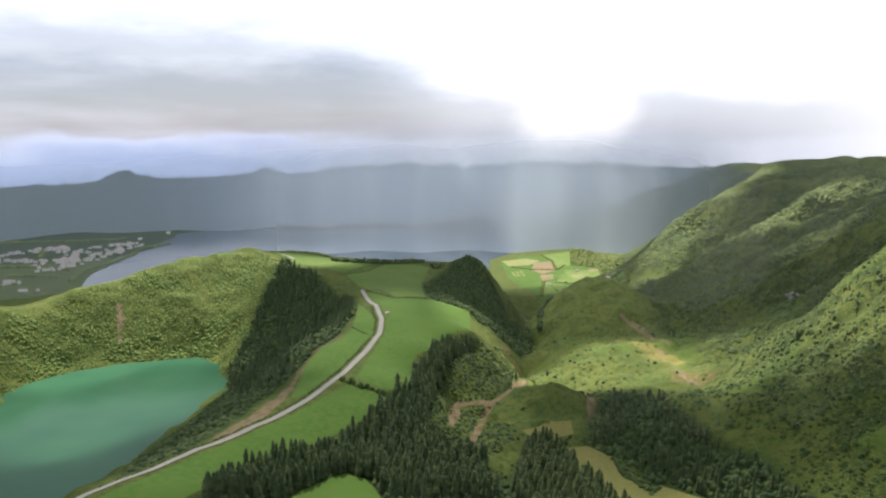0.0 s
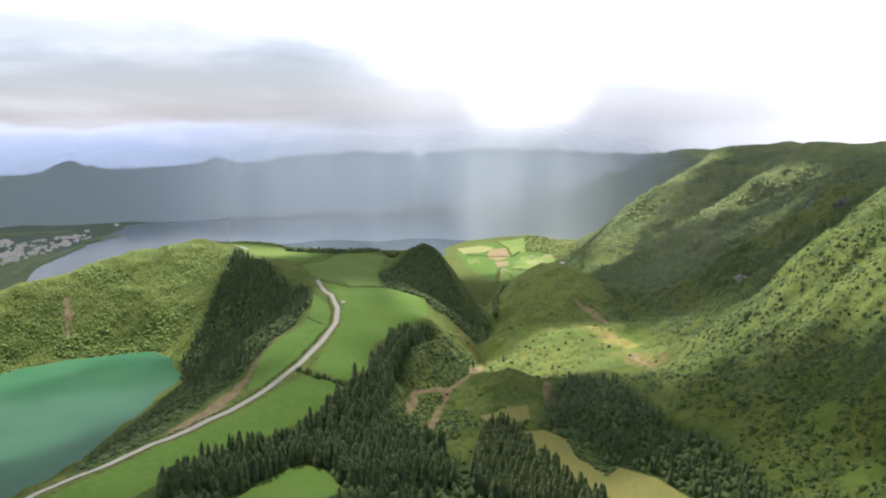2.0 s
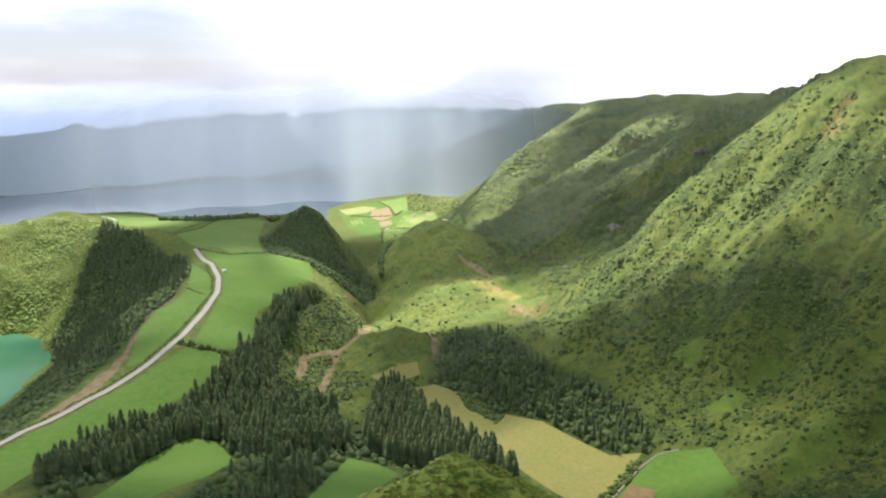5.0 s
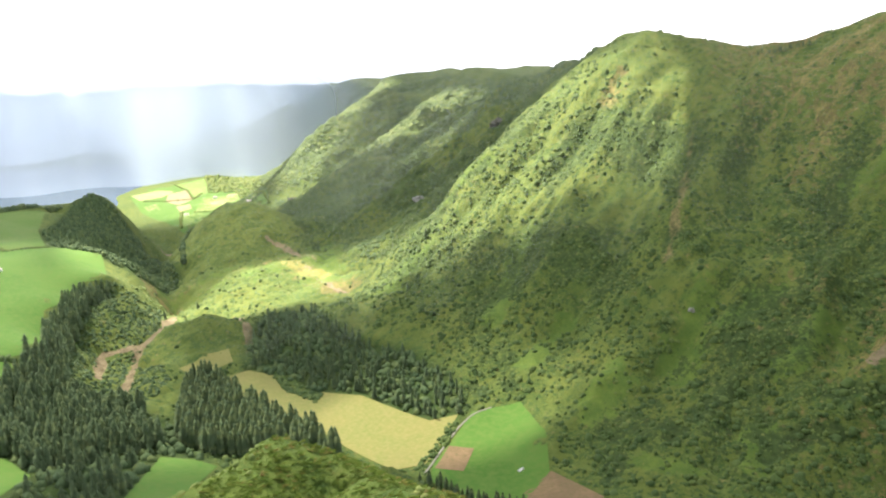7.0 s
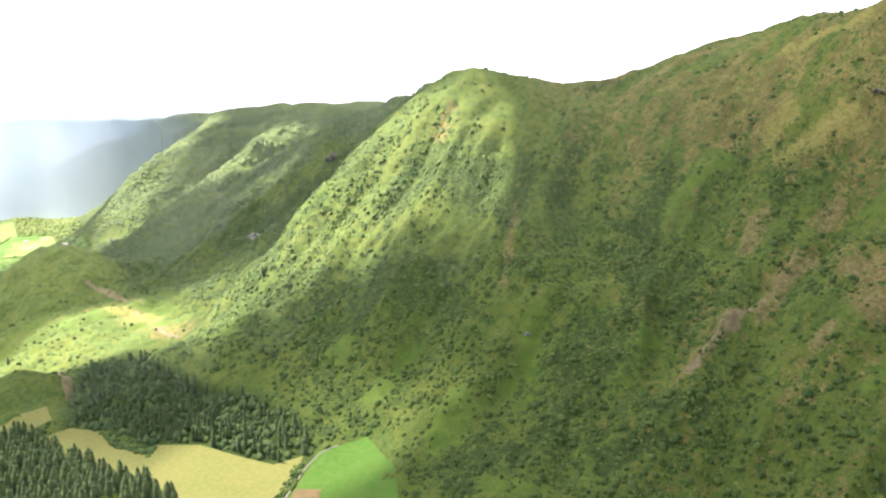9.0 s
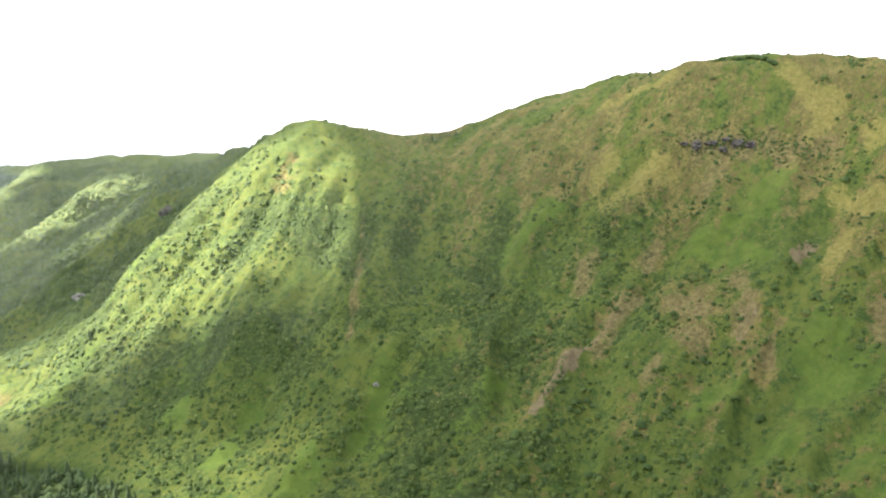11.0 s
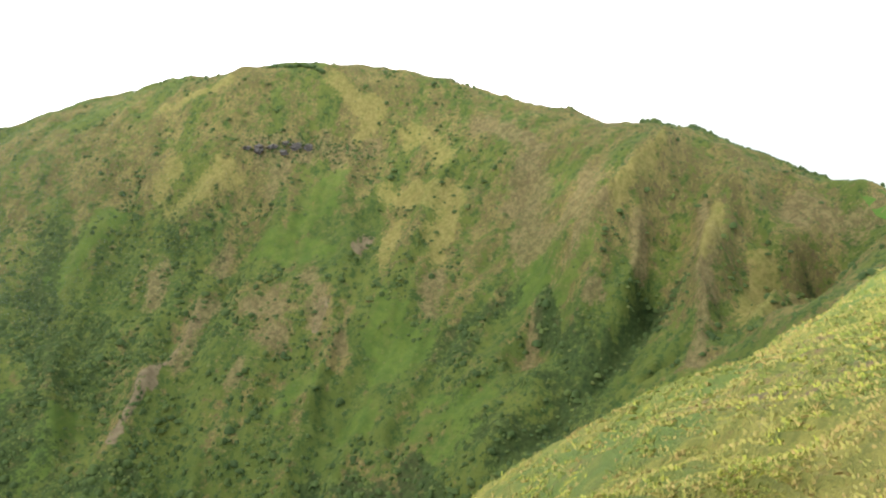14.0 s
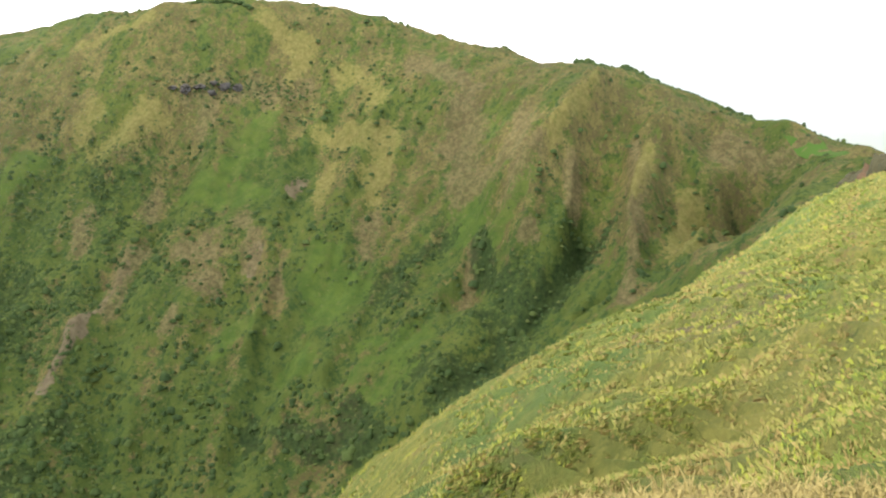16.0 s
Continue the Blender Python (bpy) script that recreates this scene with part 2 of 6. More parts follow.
def land_material():
    """Rough hillside: grass, fern and dry patches; the land's own cover map says where it is dry, bare or wooded."""
    m, n, l, p = material("hillside")
    at = n.new("ShaderNodeVertexColor")
    at.layer_name = "cover"
    sep = n.new("ShaderNodeSeparateColor")
    l.new(at.outputs[0], sep.inputs[0])
    tall = (1.0, 1.0, 3.0)
    green = mix_rgb(n, l, ramp(n, l, noise_at(n, l, 0.014, 4), 0.35, 0.65), (0.082, 0.116, 0.026), (0.124, 0.146, 0.032))
    green = mix_rgb(n, l, ramp(n, l, noise_at(n, l, 0.06, 6, 0.75), 0.50, 0.66), green, (0.124, 0.160, 0.040))
    green = mix_rgb(n, l, ramp(n, l, noise_at(n, l, 0.16, 6, 0.8, tall), 0.46, 0.60), green, (0.044, 0.084, 0.024))
    green = mix_rgb(n, l, ramp(n, l, noise_at(n, l, 0.5, 5, 0.8), 0.50, 0.64), green, (0.100, 0.130, 0.028))
    dry = mix_rgb(n, l, ramp(n, l, noise_at(n, l, 0.05, 5, 0.7, tall), 0.40, 0.60), (0.130, 0.118, 0.040), (0.205, 0.175, 0.060))
    dry = mix_rgb(n, l, ramp(n, l, noise_at(n, l, 0.35, 6, 0.8, tall), 0.48, 0.60), dry, (0.118, 0.094, 0.044))
    dry = mix_rgb(n, l, ramp(n, l, noise_at(n, l, 0.45, 6, 0.8, tall), 0.56, 0.66), dry, (0.30, 0.255, 0.10))
    dry = mix_rgb(n, l, ramp(n, l, noise_at(n, l, 0.28, 5, 0.8), 0.55, 0.65), dry, (0.066, 0.092, 0.028))

    def broken(mask, size, spread=0.9):
        """A cover share with a ragged edge: the mask shifted by fine noise."""
        a, b = n.new("ShaderNodeMath"), n.new("ShaderNodeMath")
        a.operation, b.operation = "MULTIPLY_ADD", "ADD"
        l.new(noise_at(n, l, size, 6, 0.75), a.inputs[0])
        a.inputs[1].default_value, a.inputs[2].default_value = 2 * spread, -spread
        l.new(a.outputs[0], b.inputs[0])
        l.new(mask, b.inputs[1])
        return ramp(n, l, b.outputs[0], 0.35, 0.65)

    def partly(f, share):
        """A cover share that never hides all of what lies under it."""
        a = n.new("ShaderNodeMath")
        a.operation = "MULTIPLY"
        l.new(f, a.inputs[0])
        a.inputs[1].default_value = share
        return a.outputs[0]
    col = mix_rgb(n, l, broken(sep.outputs[0], 0.13, 1.9), green, dry)
    soil = mix_rgb(n, l, ramp(n, l, noise_at(n, l, 0.15, 5), 0.35, 0.65), (0.225, 0.180, 0.105), (0.150, 0.118, 0.070))
    col = mix_rgb(n, l, broken(sep.outputs[1], 0.2, 0.5), col, soil)
    tone = n.new("ShaderNodeVertexColor")
    tone.layer_name = "tone"
    tint = n.new("ShaderNodeSeparateColor")
    l.new(tone.outputs[0], tint.inputs[0])
    lawn = mix_rgb(n, l, ramp(n, l, noise_at(n, l, 0.07, 5, 0.7), 0.40, 0.62), (0.078, 0.130, 0.026), (0.115, 0.168, 0.030))
    lawn = mix_rgb(n, l, ramp(n, l, noise_at(n, l, 0.45, 5, 0.8), 0.55, 0.66), lawn, (0.050, 0.095, 0.026))
    col = mix_rgb(n, l, partly(broken(tint.outputs[2], 0.16, 1.1), 0.75), col, lawn)
    fern = mix_rgb(n, l, ramp(n, l, noise_at(n, l, 0.22, 6, 0.8), 0.42, 0.60), (0.130, 0.104, 0.048), (0.235, 0.190, 0.086))
    fern = mix_rgb(n, l, ramp(n, l, noise_at(n, l, 0.5, 5, 0.8), 0.55, 0.64), fern, (0.070, 0.086, 0.034))
    col = mix_rgb(n, l, partly(broken(tint.outputs[1], 0.3, 1.7), 0.8), col, fern)
    straw = mix_rgb(n, l, ramp(n, l, noise_at(n, l, 0.25, 6, 0.8), 0.40, 0.60), (0.175, 0.165, 0.046), (0.285, 0.245, 0.082))
    col = mix_rgb(n, l, partly(broken(tint.outputs[0], 0.3, 1.6), 0.75), col, straw)
    # dark tint of the thickets; it also paints shade into gully and hollows
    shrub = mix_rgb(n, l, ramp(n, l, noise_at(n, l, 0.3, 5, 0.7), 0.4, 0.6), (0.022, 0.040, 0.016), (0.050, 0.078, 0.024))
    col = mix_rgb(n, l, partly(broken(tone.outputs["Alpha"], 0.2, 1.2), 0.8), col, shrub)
    # the wood mask darkens the ground colour beneath the trees
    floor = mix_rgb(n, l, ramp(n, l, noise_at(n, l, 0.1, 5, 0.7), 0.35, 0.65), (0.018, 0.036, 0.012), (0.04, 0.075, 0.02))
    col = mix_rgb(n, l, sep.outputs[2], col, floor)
    along = (5.0, 1.0, 1.0)
    lush = mix_rgb(n, l, ramp(n, l, noise_at(n, l, 0.9, 7, 0.8, along, -34), 0.40, 0.60), (0.105, 0.120, 0.026), (0.185, 0.180, 0.044))
    lush = mix_rgb(n, l, ramp(n, l, noise_at(n, l, 0.22, 7, 0.8, (3.0, 1.0, 1.0), -34), 0.56, 0.68), lush, (0.150, 0.105, 0.046))
    lush = mix_rgb(n, l, ramp(n, l, noise_at(n, l, 0.06, 6, 0.7, (2.5, 1.0, 1.0), -34), 0.46, 0.58), lush, (0.078, 0.122, 0.030))
    lush = mix_rgb(n, l, ramp(n, l, noise_at(n, l, 0.09, 7, 0.75, (3.5, 1.0, 1.0), -34), 0.57, 0.66), lush, (0.125, 0.088, 0.055))
    lush = mix_rgb(n, l, ramp(n, l, noise_at(n, l, 1.6, 6, 0.8, along, -34), 0.54, 0.64), lush, (0.066, 0.090, 0.022))
    lush = mix_rgb(n, l, ramp(n, l, noise_at(n, l, 0.35, 6, 0.8), 0.58, 0.68), lush, (0.235, 0.235, 0.040))
    col = mix_rgb(n, l, at.outputs["Alpha"], col, lush)
    l.new(col, p.inputs["Base Color"])
    bump(n, l, p, noise_at(n, l, 0.5, 9, 0.85), 1.0, 0.9)
    return m


def water_material(name, deep, shallow, scale):
    m, n, l, p = material(name, 0.12)
    p.inputs["Specular IOR Level"].default_value = 0.15
    l.new(mix_rgb(n, l, ramp(n, l, noise_at(n, l, 0.004, 3), 0.35, 0.65), deep, shallow), p.inputs["Base Color"])
    bump(n, l, p, noise_at(n, l, scale, 4, 0.6), 0.25, 0.4)
    return m


LAND = land_material()
GREEN_WATER = water_material("green_lake_water", (0.030, 0.108, 0.064), (0.044, 0.140, 0.080), 0.25)
BLUE_WATER = water_material("blue_lake_water", (0.035, 0.06, 0.085), (0.045, 0.075, 0.10), 0.1)


def veil_material(name, tint, attribute):
    """Cloud deck, rain or painted haze sheet: scatters light where it is dense and lets it through where it is thin."""
    m = bpy.data.materials.new(name)
    m.use_nodes = True
    n, l = m.node_tree.nodes, m.node_tree.links
    n.clear()
    at = n.new("ShaderNodeAttribute")
    at.attribute_name = attribute
    t, d, u = n.new("ShaderNodeBsdfTransparent"), n.new("ShaderNodeBsdfDiffuse"), n.new("ShaderNodeBsdfTranslucent")
    d.inputs[0].default_value = u.inputs[0].default_value = (*tint, 1)
    half, mix, out = n.new("ShaderNodeMixShader"), n.new("ShaderNodeMixShader"), n.new("ShaderNodeOutputMaterial")
    half.inputs[0].default_value = 0.5
    l.new(d.outputs[0], half.inputs[1])
    l.new(u.outputs[0], half.inputs[2])
    l.new(at.outputs["Fac"], mix.inputs[0])
    l.new(t.outputs[0], mix.inputs[1])
    l.new(half.outputs[0], mix.inputs[2])
    l.new(mix.outputs[0], out.inputs[0])
    return m


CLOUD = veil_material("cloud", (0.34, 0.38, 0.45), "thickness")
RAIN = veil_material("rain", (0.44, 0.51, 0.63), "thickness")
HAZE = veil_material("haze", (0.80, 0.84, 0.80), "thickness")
BLUE_HAZE = veil_material("mist", (0.64, 0.75, 0.95), "thickness")

# ---- land ----
# Ridges, shores, edges and valley lines of the land, in metres.
BREAKLINES = {
    "far_rim": [(-4153, 1113, 200), (-3041, 3041, 170), (-2152, 3723, 151), (-1936, 3839, 150), (-1635, 3977, 204), (-1522, 4022, 163), (-1170, 4138, 164), (-978, 4239, 246), (-838, 4319, 190), (-589, 4360, 232), (52, 4400, 237), (674, 4247, 228), (954, 3987, 250), (1088, 3745, 267), (1188, 3398, 273), (1210, 2963, 290)],
    "east_rim": [(985, 2298, 333), (1046, 2216, 344), (1006, 1728, 348), (950, 1529, 359), (851, 1296, 374), (792, 1094, 405), (712, 903, 429), (653, 784, 442), (636, 719, 450), (657, 700, 447), (701, 699, 435), (753, 703, 421), (789, 708, 416)],
    "far_outer": [(-3137, 3738, 60), (-1669, 4586, 60), (0, 4880, 60), (1642, 4511, 80), (2443, 2911, 240), (2048, 1434, 300), (1642, 440, 330), (1494, -131, 300), (1212, -700, 250)],
    "south_rim": [(806, 719, 413), (870, 673, 428), (897, 601, 461), (919, 528, 486), (855, 413, 500), (818, 325, 508), (829, 230, 509), (836, 156, 505), (824, 100, 490), (790, 19, 464), (759, -31, 456), (715, -88, 441), (686, -141, 428), (612, -189, 407), (560, -214, 401), (505, -242, 391), (485, -237, 380), (464, -313, 372), (453, -453, 375)],
    "azul_bed": [(-2511, 1450, 5), (-726, 2911, -8), (-362, 2575, -8), (0, 2400, -8), (0, 2900, -8), (303, 2884, -8), (677, 2717, -8), (613, 2886, -8)],
    "azul_shore": [(-2333, 2333, 8), (-1725, 2953, 8), (-1491, 3013, 6), (-1159, 3218, 3), (-913, 3375, 2), (-466, 3317, 2), (0, 3350, 2), (452, 3218, 2), (726, 2911, 2), (697, 2779, 2)],
    "village": [(-1604, 2741, 8), (-1403, 2747, 7), (-1207, 2921, 6), (-1167, 1976, 8), (-1083, 1985, 6), (-1768, 1768, 10)],
    "azul_near": [(-1055, 2138, 2), (-1081, 2388, 2), (-1098, 2779, 2), (-1108, 3073, 2)],
    "bay_bed": [(-1005, 2353, -6), (-975, 2639, -6), (-984, 2972, -6), (-919, 3214, -6), (-971, 2472, -6)],
    "village_plain": [(-1303, 2753, 6), (-1302, 2400, 7), (-1145, 2262, 6), (-1351, 2298, 8), (-1203, 2760, 5), (-1173, 3125, 4)],
    "west_flank": [(-718, 1294, 92), (-659, 1414, 90), (-554, 1522, 90), (-823, 1133, 95), (-427, 1594, 90)],
    "west_bank": [(-793, 1781, 6), (-599, 1960, 2), (-373, 2117, 1), (-146, 2095, 1), (72, 2049, 2)],
    "peninsula": [(190, 2507, 3), (201, 2308, 6), (344, 2615, 8), (446, 2639, 14), (539, 2770, 16), (604, 2556, 8), (536, 2188, 12), (353, 2177, 14), (265, 2000, 18), (231, 1846, 22)],
    "crater_crest": [(-709, 554, 230), (-749, 832, 225), (-637, 1075, 184), (-579, 1175, 190), (-506, 1262, 203), (-447, 1316, 216), (-386, 1346, 223), (-339, 1358, 220), (-285, 1340, 206), (-211, 1252, 193), (-150, 1140, 182)],
    "crater_shore": [(-578, 957, 95), (-565, 1002, 95), (-530, 1059, 95), (-487, 1090, 95), (-428, 1110, 95), (-376, 1121, 95), (-329, 1077, 95), (-285, 1007, 95), (-301, 903, 95), (-314, 805, 95), (-324, 730, 95), (-355, 657, 95), (-391, 580, 95), (-438, 438, 95), (-591, 462, 95), (-672, 672, 95)],
    "crater_bed": [(-328, 902, 84), (-380, 816, 80), (-436, 671, 80), (-501, 598, 82)],
    "rim_edge": [(-111, 901, 208), (-135, 793, 208), (-139, 713, 206), (-144, 614, 208), (-161, 538, 212), (-186, 493, 216), (-200, 455, 220), (-216, 360, 222), (-281, 312, 225)],
    "road": [(-219, 433, 220), (-196, 468, 218), (-174, 514, 215), (-146, 563, 212), (-114, 631, 210), (-94, 707, 208), (-81, 789, 206), (-73, 861, 205), (-76, 927, 205), (-90, 1004, 205), (-119, 1102, 205)],
    "plateau": [(-321, 1511, 195), (-213, 1468, 192), (-156, 1447, 190), (-26, 1429, 180), (-160, 1303, 195), (-41, 1230, 190), (-75, 1060, 200), (36, 1042, 188), (36, 929, 190), (-28, 838, 198), (-34, 691, 202), (-60, 624, 205)],
    "plateau_far": [(-253, 1600, 150), (-144, 1644, 140), (0, 1680, 120)],
    "dark_hill": [(-15, 1430, 160), (17, 1450, 176), (50, 1449, 187), (81, 1428, 174), (122, 1395, 124), (149, 1342, 95)],
    "gorge": [(158, 1376, 75), (202, 1660, 45), (113, 996, 125)],
    "mid_hill": [(164, 1229, 145), (190, 1256, 163), (240, 1247, 173), (279, 1208, 171), (291, 1144, 168)],
    "mid_hill_face": [(162, 1117, 135), (216, 1110, 150), (253, 1055, 152)],
    "mid_hill_back": [(322, 1981, 25), (334, 1718, 30), (198, 1406, 85), (248, 1408, 90), (303, 1367, 100), (322, 1290, 125)],
    "basin": [(161, 979, 142), (247, 1025, 152), (287, 1096, 158), (300, 944, 160), (288, 823, 160), (212, 877, 152), (116, 909, 138)],
    "gully": [(79, 846, 142), (44, 749, 146), (19, 663, 150), (10, 770, 150)],
    "knoll": [(49, 738, 159), (74, 766, 170), (116, 771, 171), (142, 747, 165), (95, 694, 165)],
    "knoll_base": [(50, 726, 149), (96, 707, 151), (143, 716, 152), (156, 902, 138), (80, 894, 138)],
    "knoll_front": [(38, 689, 161), (62, 687, 163), (64, 637, 160)],
    "plateau_edge": [(51, 877, 180), (-9, 813, 186), (-22, 732, 188), (-41, 632, 192), (-79, 552, 196), (-127, 486, 205)],
    "valley_side": [(32, 896, 160), (3, 718, 158), (29, 559, 172)],
    "flat": [(108, 640, 162), (135, 592, 162), (163, 556, 163), (241, 468, 165), (196, 415, 165), (159, 468, 164), (161, 429, 166), (260, 468, 166), (295, 459, 168), (282, 401, 170), (251, 363, 170), (213, 356, 170)],
    "near_field": [(-63, 493, 202), (-82, 462, 205), (-23, 429, 212)],
    "wall_foot": [(145, 715, 163), (221, 735, 166), (251, 596, 172), (267, 498, 170), (254, 351, 172), (365, 228, 172), (394, 159, 172), (401, 85, 178), (383, 40, 186)],
    "spur_toe": [(282, 799, 162), (295, 962, 165), (306, 1167, 165), (511, 2107, 30)],
    "spur_a": [(529, 728, 355), (475, 764, 323), (417, 798, 281), (346, 809, 218)],
    "between_ab": [(623, 1002, 321), (546, 989, 273), (484, 999, 223), (387, 987, 170)],
    "spur_b": [(732, 1217, 328), (617, 1178, 274), (546, 1169, 232), (434, 1151, 180), (354, 1146, 154)],
    "between_bc": [(894, 1562, 305), (722, 1539, 242), (575, 1514, 171), (442, 1496, 122)],
    "spur_c": [(777, 2111, 256), (601, 1991, 193), (473, 1881, 101)],
    "mountain_mid": [(534, 541, 310), (459, 417, 270), (569, 390, 282), (647, 316, 330), (575, 282, 289), (491, 289, 246), (667, 211, 348), (544, 172, 269), (665, 82, 354), (536, 63, 277)],
    "cliff": [(732, 298, 415), (748, 237, 413), (761, 169, 416)],
    "rib_one": [(613, -92, 426), (586, -65, 399), (564, -33, 368), (529, -31, 336), (498, -45, 311)],
    "rib_two": [(573, -139, 399), (519, -108, 353), (491, -96, 320), (454, -76, 294)],
    "hollow": [(640, 14, 359), (579, 27, 310), (530, 1, 287), (439, 22, 256)],
    "hollow_two": [(567, -97, 348), (525, -71, 322)],
    "gully_right": [(565, -172, 374), (528, -186, 334), (517, -156, 325)],
    "rib_three": [(538, -156, 378), (494, -161, 339), (482, -134, 329)],
    "saddle": [(479, -203, 376), (452, -214, 388)],
    "near_crest": [(44, 7, 415), (60, 4, 410), (75, -1, 405), (99, -17, 401), (117, -28, 401), (138, -44, 403), (158, -62, 406), (181, -84, 410), (191, -99, 413), (194, -114, 414), (204, -127, 411)],
    "near_back": [(74, 13, 372), (109, 15, 335), (110, 4, 355), (170, 0, 295), (149, -16, 360), (229, -24, 285), (216, -42, 350), (292, -67, 300), (277, -85, 360), (361, -117, 345), (297, -120, 385)],
    "mound": [(3, 104, 375), (8, 108, 375), (15, 112, 375), (21, 115, 376), (26, 117, 376), (30, 114, 375), (33, 108, 375), (35, 102, 374)],
    "mound_two": [(27, 88, 381), (31, 86, 384), (35, 81, 384), (38, 75, 385), (40, 69, 385)],
    "mound_gap": [(29, 99, 370), (32, 95, 371), (15, 97, 376), (21, 96, 376), (10, 97, 376)],
    "mound_back": [(43, 185, 325), (75, 185, 318), (90, 156, 310), (80, 102, 335), (106, 106, 320), (61, 51, 368), (104, 60, 338), (56, 22, 385), (94, 34, 355), (87, 22, 368)],
    "camera_side": [(0, 0, 438), (0, 30, 405), (19, 41, 392), (28, 28, 400), (27, 13, 411), (-10, 28, 405), (3.9, -0.5, 437.0), (7.9, -0.9, 435.0), (3.8, -2.0, 437.3), (6.7, -3.4, 435.6), (7, 4, 433), (0, 2, 438), (-51, 141, 300), (0, 160, 300), (-103, 282, 245), (-177, 177, 260)],
    "lookout_dell": [(11.3, -6.5, 434.4), (17.4, -9.8, 432.6), (27.1, -15.1, 430.8), (52.6, -28.9, 426.3), (12.0, -5.0, 433.6), (18.5, -7.6, 431.6), (28.7, -11.6, 429.3), (42.7, -17.1, 426.9), (12.7, -2.8, 432.8), (19.5, -4.3, 430.3), (30.3, -6.6, 426.8), (45.0, -9.8, 423.0), (16.0, -1.0, 430.9), (26.0, -1.6, 426.8), (37.9, -2.3, 422.9)],
    "camera_ridge": [(49, -34, 426), (111, -67, 423), (40, -69, 432), (0, -60, 436), (-77, -92, 420), (-282, -103, 340), (-470, 171, 235), (0, -400, 360), (250, -433, 380), (-846, -308, 220), (0, -1500, 250), (-1200, 0, 200), (-2349, 855, 60), (-2443, -889, 200), (1500, -2598, 150), (-1750, -3031, 200), (3800, 0, 150), (-4727, 834, 60), (2561, -451, 150), (2719, -1268, 120), (3686, -2581, 60), (4629, -816, 60), (1762, -712, 200), (1844, -460, 220)],
    "south_back": [(927, 827, 391), (1000, 774, 406), (1032, 691, 439), (1057, 607, 464), (983, 475, 478), (941, 374, 486), (953, 264, 487), (961, 179, 483), (948, 115, 468), (908, 22, 442), (873, -36, 434), (822, -101, 419), (789, -162, 406), (704, -217, 385), (644, -246, 379), (581, -278, 369)],
    "south_back_far": [(1169, 1043, 343), (1262, 976, 358), (1301, 871, 391), (1333, 766, 416), (1240, 599, 430), (1186, 471, 438), (1202, 334, 439), (1212, 226, 435), (1195, 145, 420), (1146, 28, 394), (1101, -45, 386), (1037, -128, 371), (995, -204, 358), (887, -274, 337), (812, -310, 331), (732, -351, 321)],
    "east_back": [(1103, 2574, 303), (1172, 2482, 314), (1127, 1935, 318), (1064, 1712, 329), (953, 1452, 344), (887, 1225, 375), (797, 1011, 399), (731, 878, 412), (712, 805, 420), (736, 784, 417), (785, 783, 405), (843, 787, 391), (884, 793, 386)],
    "far_back": [(-4402, 1180, 160), (-3223, 3223, 130), (-2281, 3946, 111), (-2052, 4069, 110), (-1733, 4216, 164), (-1613, 4263, 123), (-1240, 4386, 124), (-1037, 4493, 179), (-888, 4578, 150), (-624, 4622, 192), (55, 4664, 197), (714, 4502, 188), (1011, 4226, 210), (1153, 3970, 227), (1259, 3602, 233), (1283, 3141, 250)],
}

DENSE = ("far_rim", "east_rim", "south_rim", "crater_crest", "crater_shore", "rim_edge", "road", "near_crest", "mound", "far_outer", "azul_shore", "mid_hill", "spur_a", "spur_b", "rib_one", "rib_two")


def refine(points, step):
    out = []
    for a, b in zip(points, points[1:]):
        a, b = np.array(a, float), np.array(b, float)
        k = max(1, int(np.hypot(*(b - a)[:2]) / step))
        out += [a + (b - a) * i / k for i in range(k)]
    return out + [np.array(points[-1], float)]


def gather():
    pts = []
    for name, line in BREAKLINES.items():
        far = max(np.hypot(p[0], p[1]) for p in line)
        pts += refine(line, 25 if far < 300 else 70 if far < 1600 else 200) if name in DENSE else [np.array(p, float) for p in line]
    keep = []
    for p in pts:
        if all(abs(p[0] - q[0]) + abs(p[1] - q[1]) > 2.0 for q in keep):
            keep.append(p)
    return np.array(keep)


KNOTS = gather()
_d = np.hypot(KNOTS[:, None, 0] - KNOTS[None, :, 0], KNOTS[:, None, 1] - KNOTS[None, :, 1])
_k = len(KNOTS)
_m = np.ones((_k + 1, _k + 1))
_m[:_k, :_k], _m[_k, _k] = -_d, 0
WEIGHT = np.linalg.solve(_m, np.append(KNOTS[:, 2], 0))


def value_noise(x, y, seed):
    xi, yi = np.floor(x).astype(np.int64), np.floor(y).astype(np.int64)
    fx, fy = x - xi, y - yi
    fx, fy = fx * fx * fx * (fx * (fx * 6 - 15) + 10), fy * fy * fy * (fy * (fy * 6 - 15) + 10)

    def h(i, j):
        v = (i * 374761393 + j * 668265263 + seed * 974711) & 0xFFFFFFFF
        v = ((v ^ (v >> 13)) * 1274126177) & 0xFFFFFFFF
        return ((v ^ (v >> 16)) & 0xFFFF) / 32767.5 - 1
    return (h(xi, yi) * (1 - fx) + h(xi + 1, yi) * fx) * (1 - fy) + (h(xi, yi + 1) * (1 - fx) + h(xi + 1, yi + 1) * fx) * fy


def fractal(x, y, size, seed, octaves=4, rough=0.5):
    out, amp, c, s = 0, 1.0, math.cos(0.6), math.sin(0.6)
    x, y = np.asarray(x, float) / size, np.asarray(y, float) / size
    for i in range(octaves):
        out = out + amp * value_noise(x, y, seed + i)
        x, y, amp = (c * x - s * y) * 2.03, (s * x + c * y) * 2.03, amp * rough
    return out


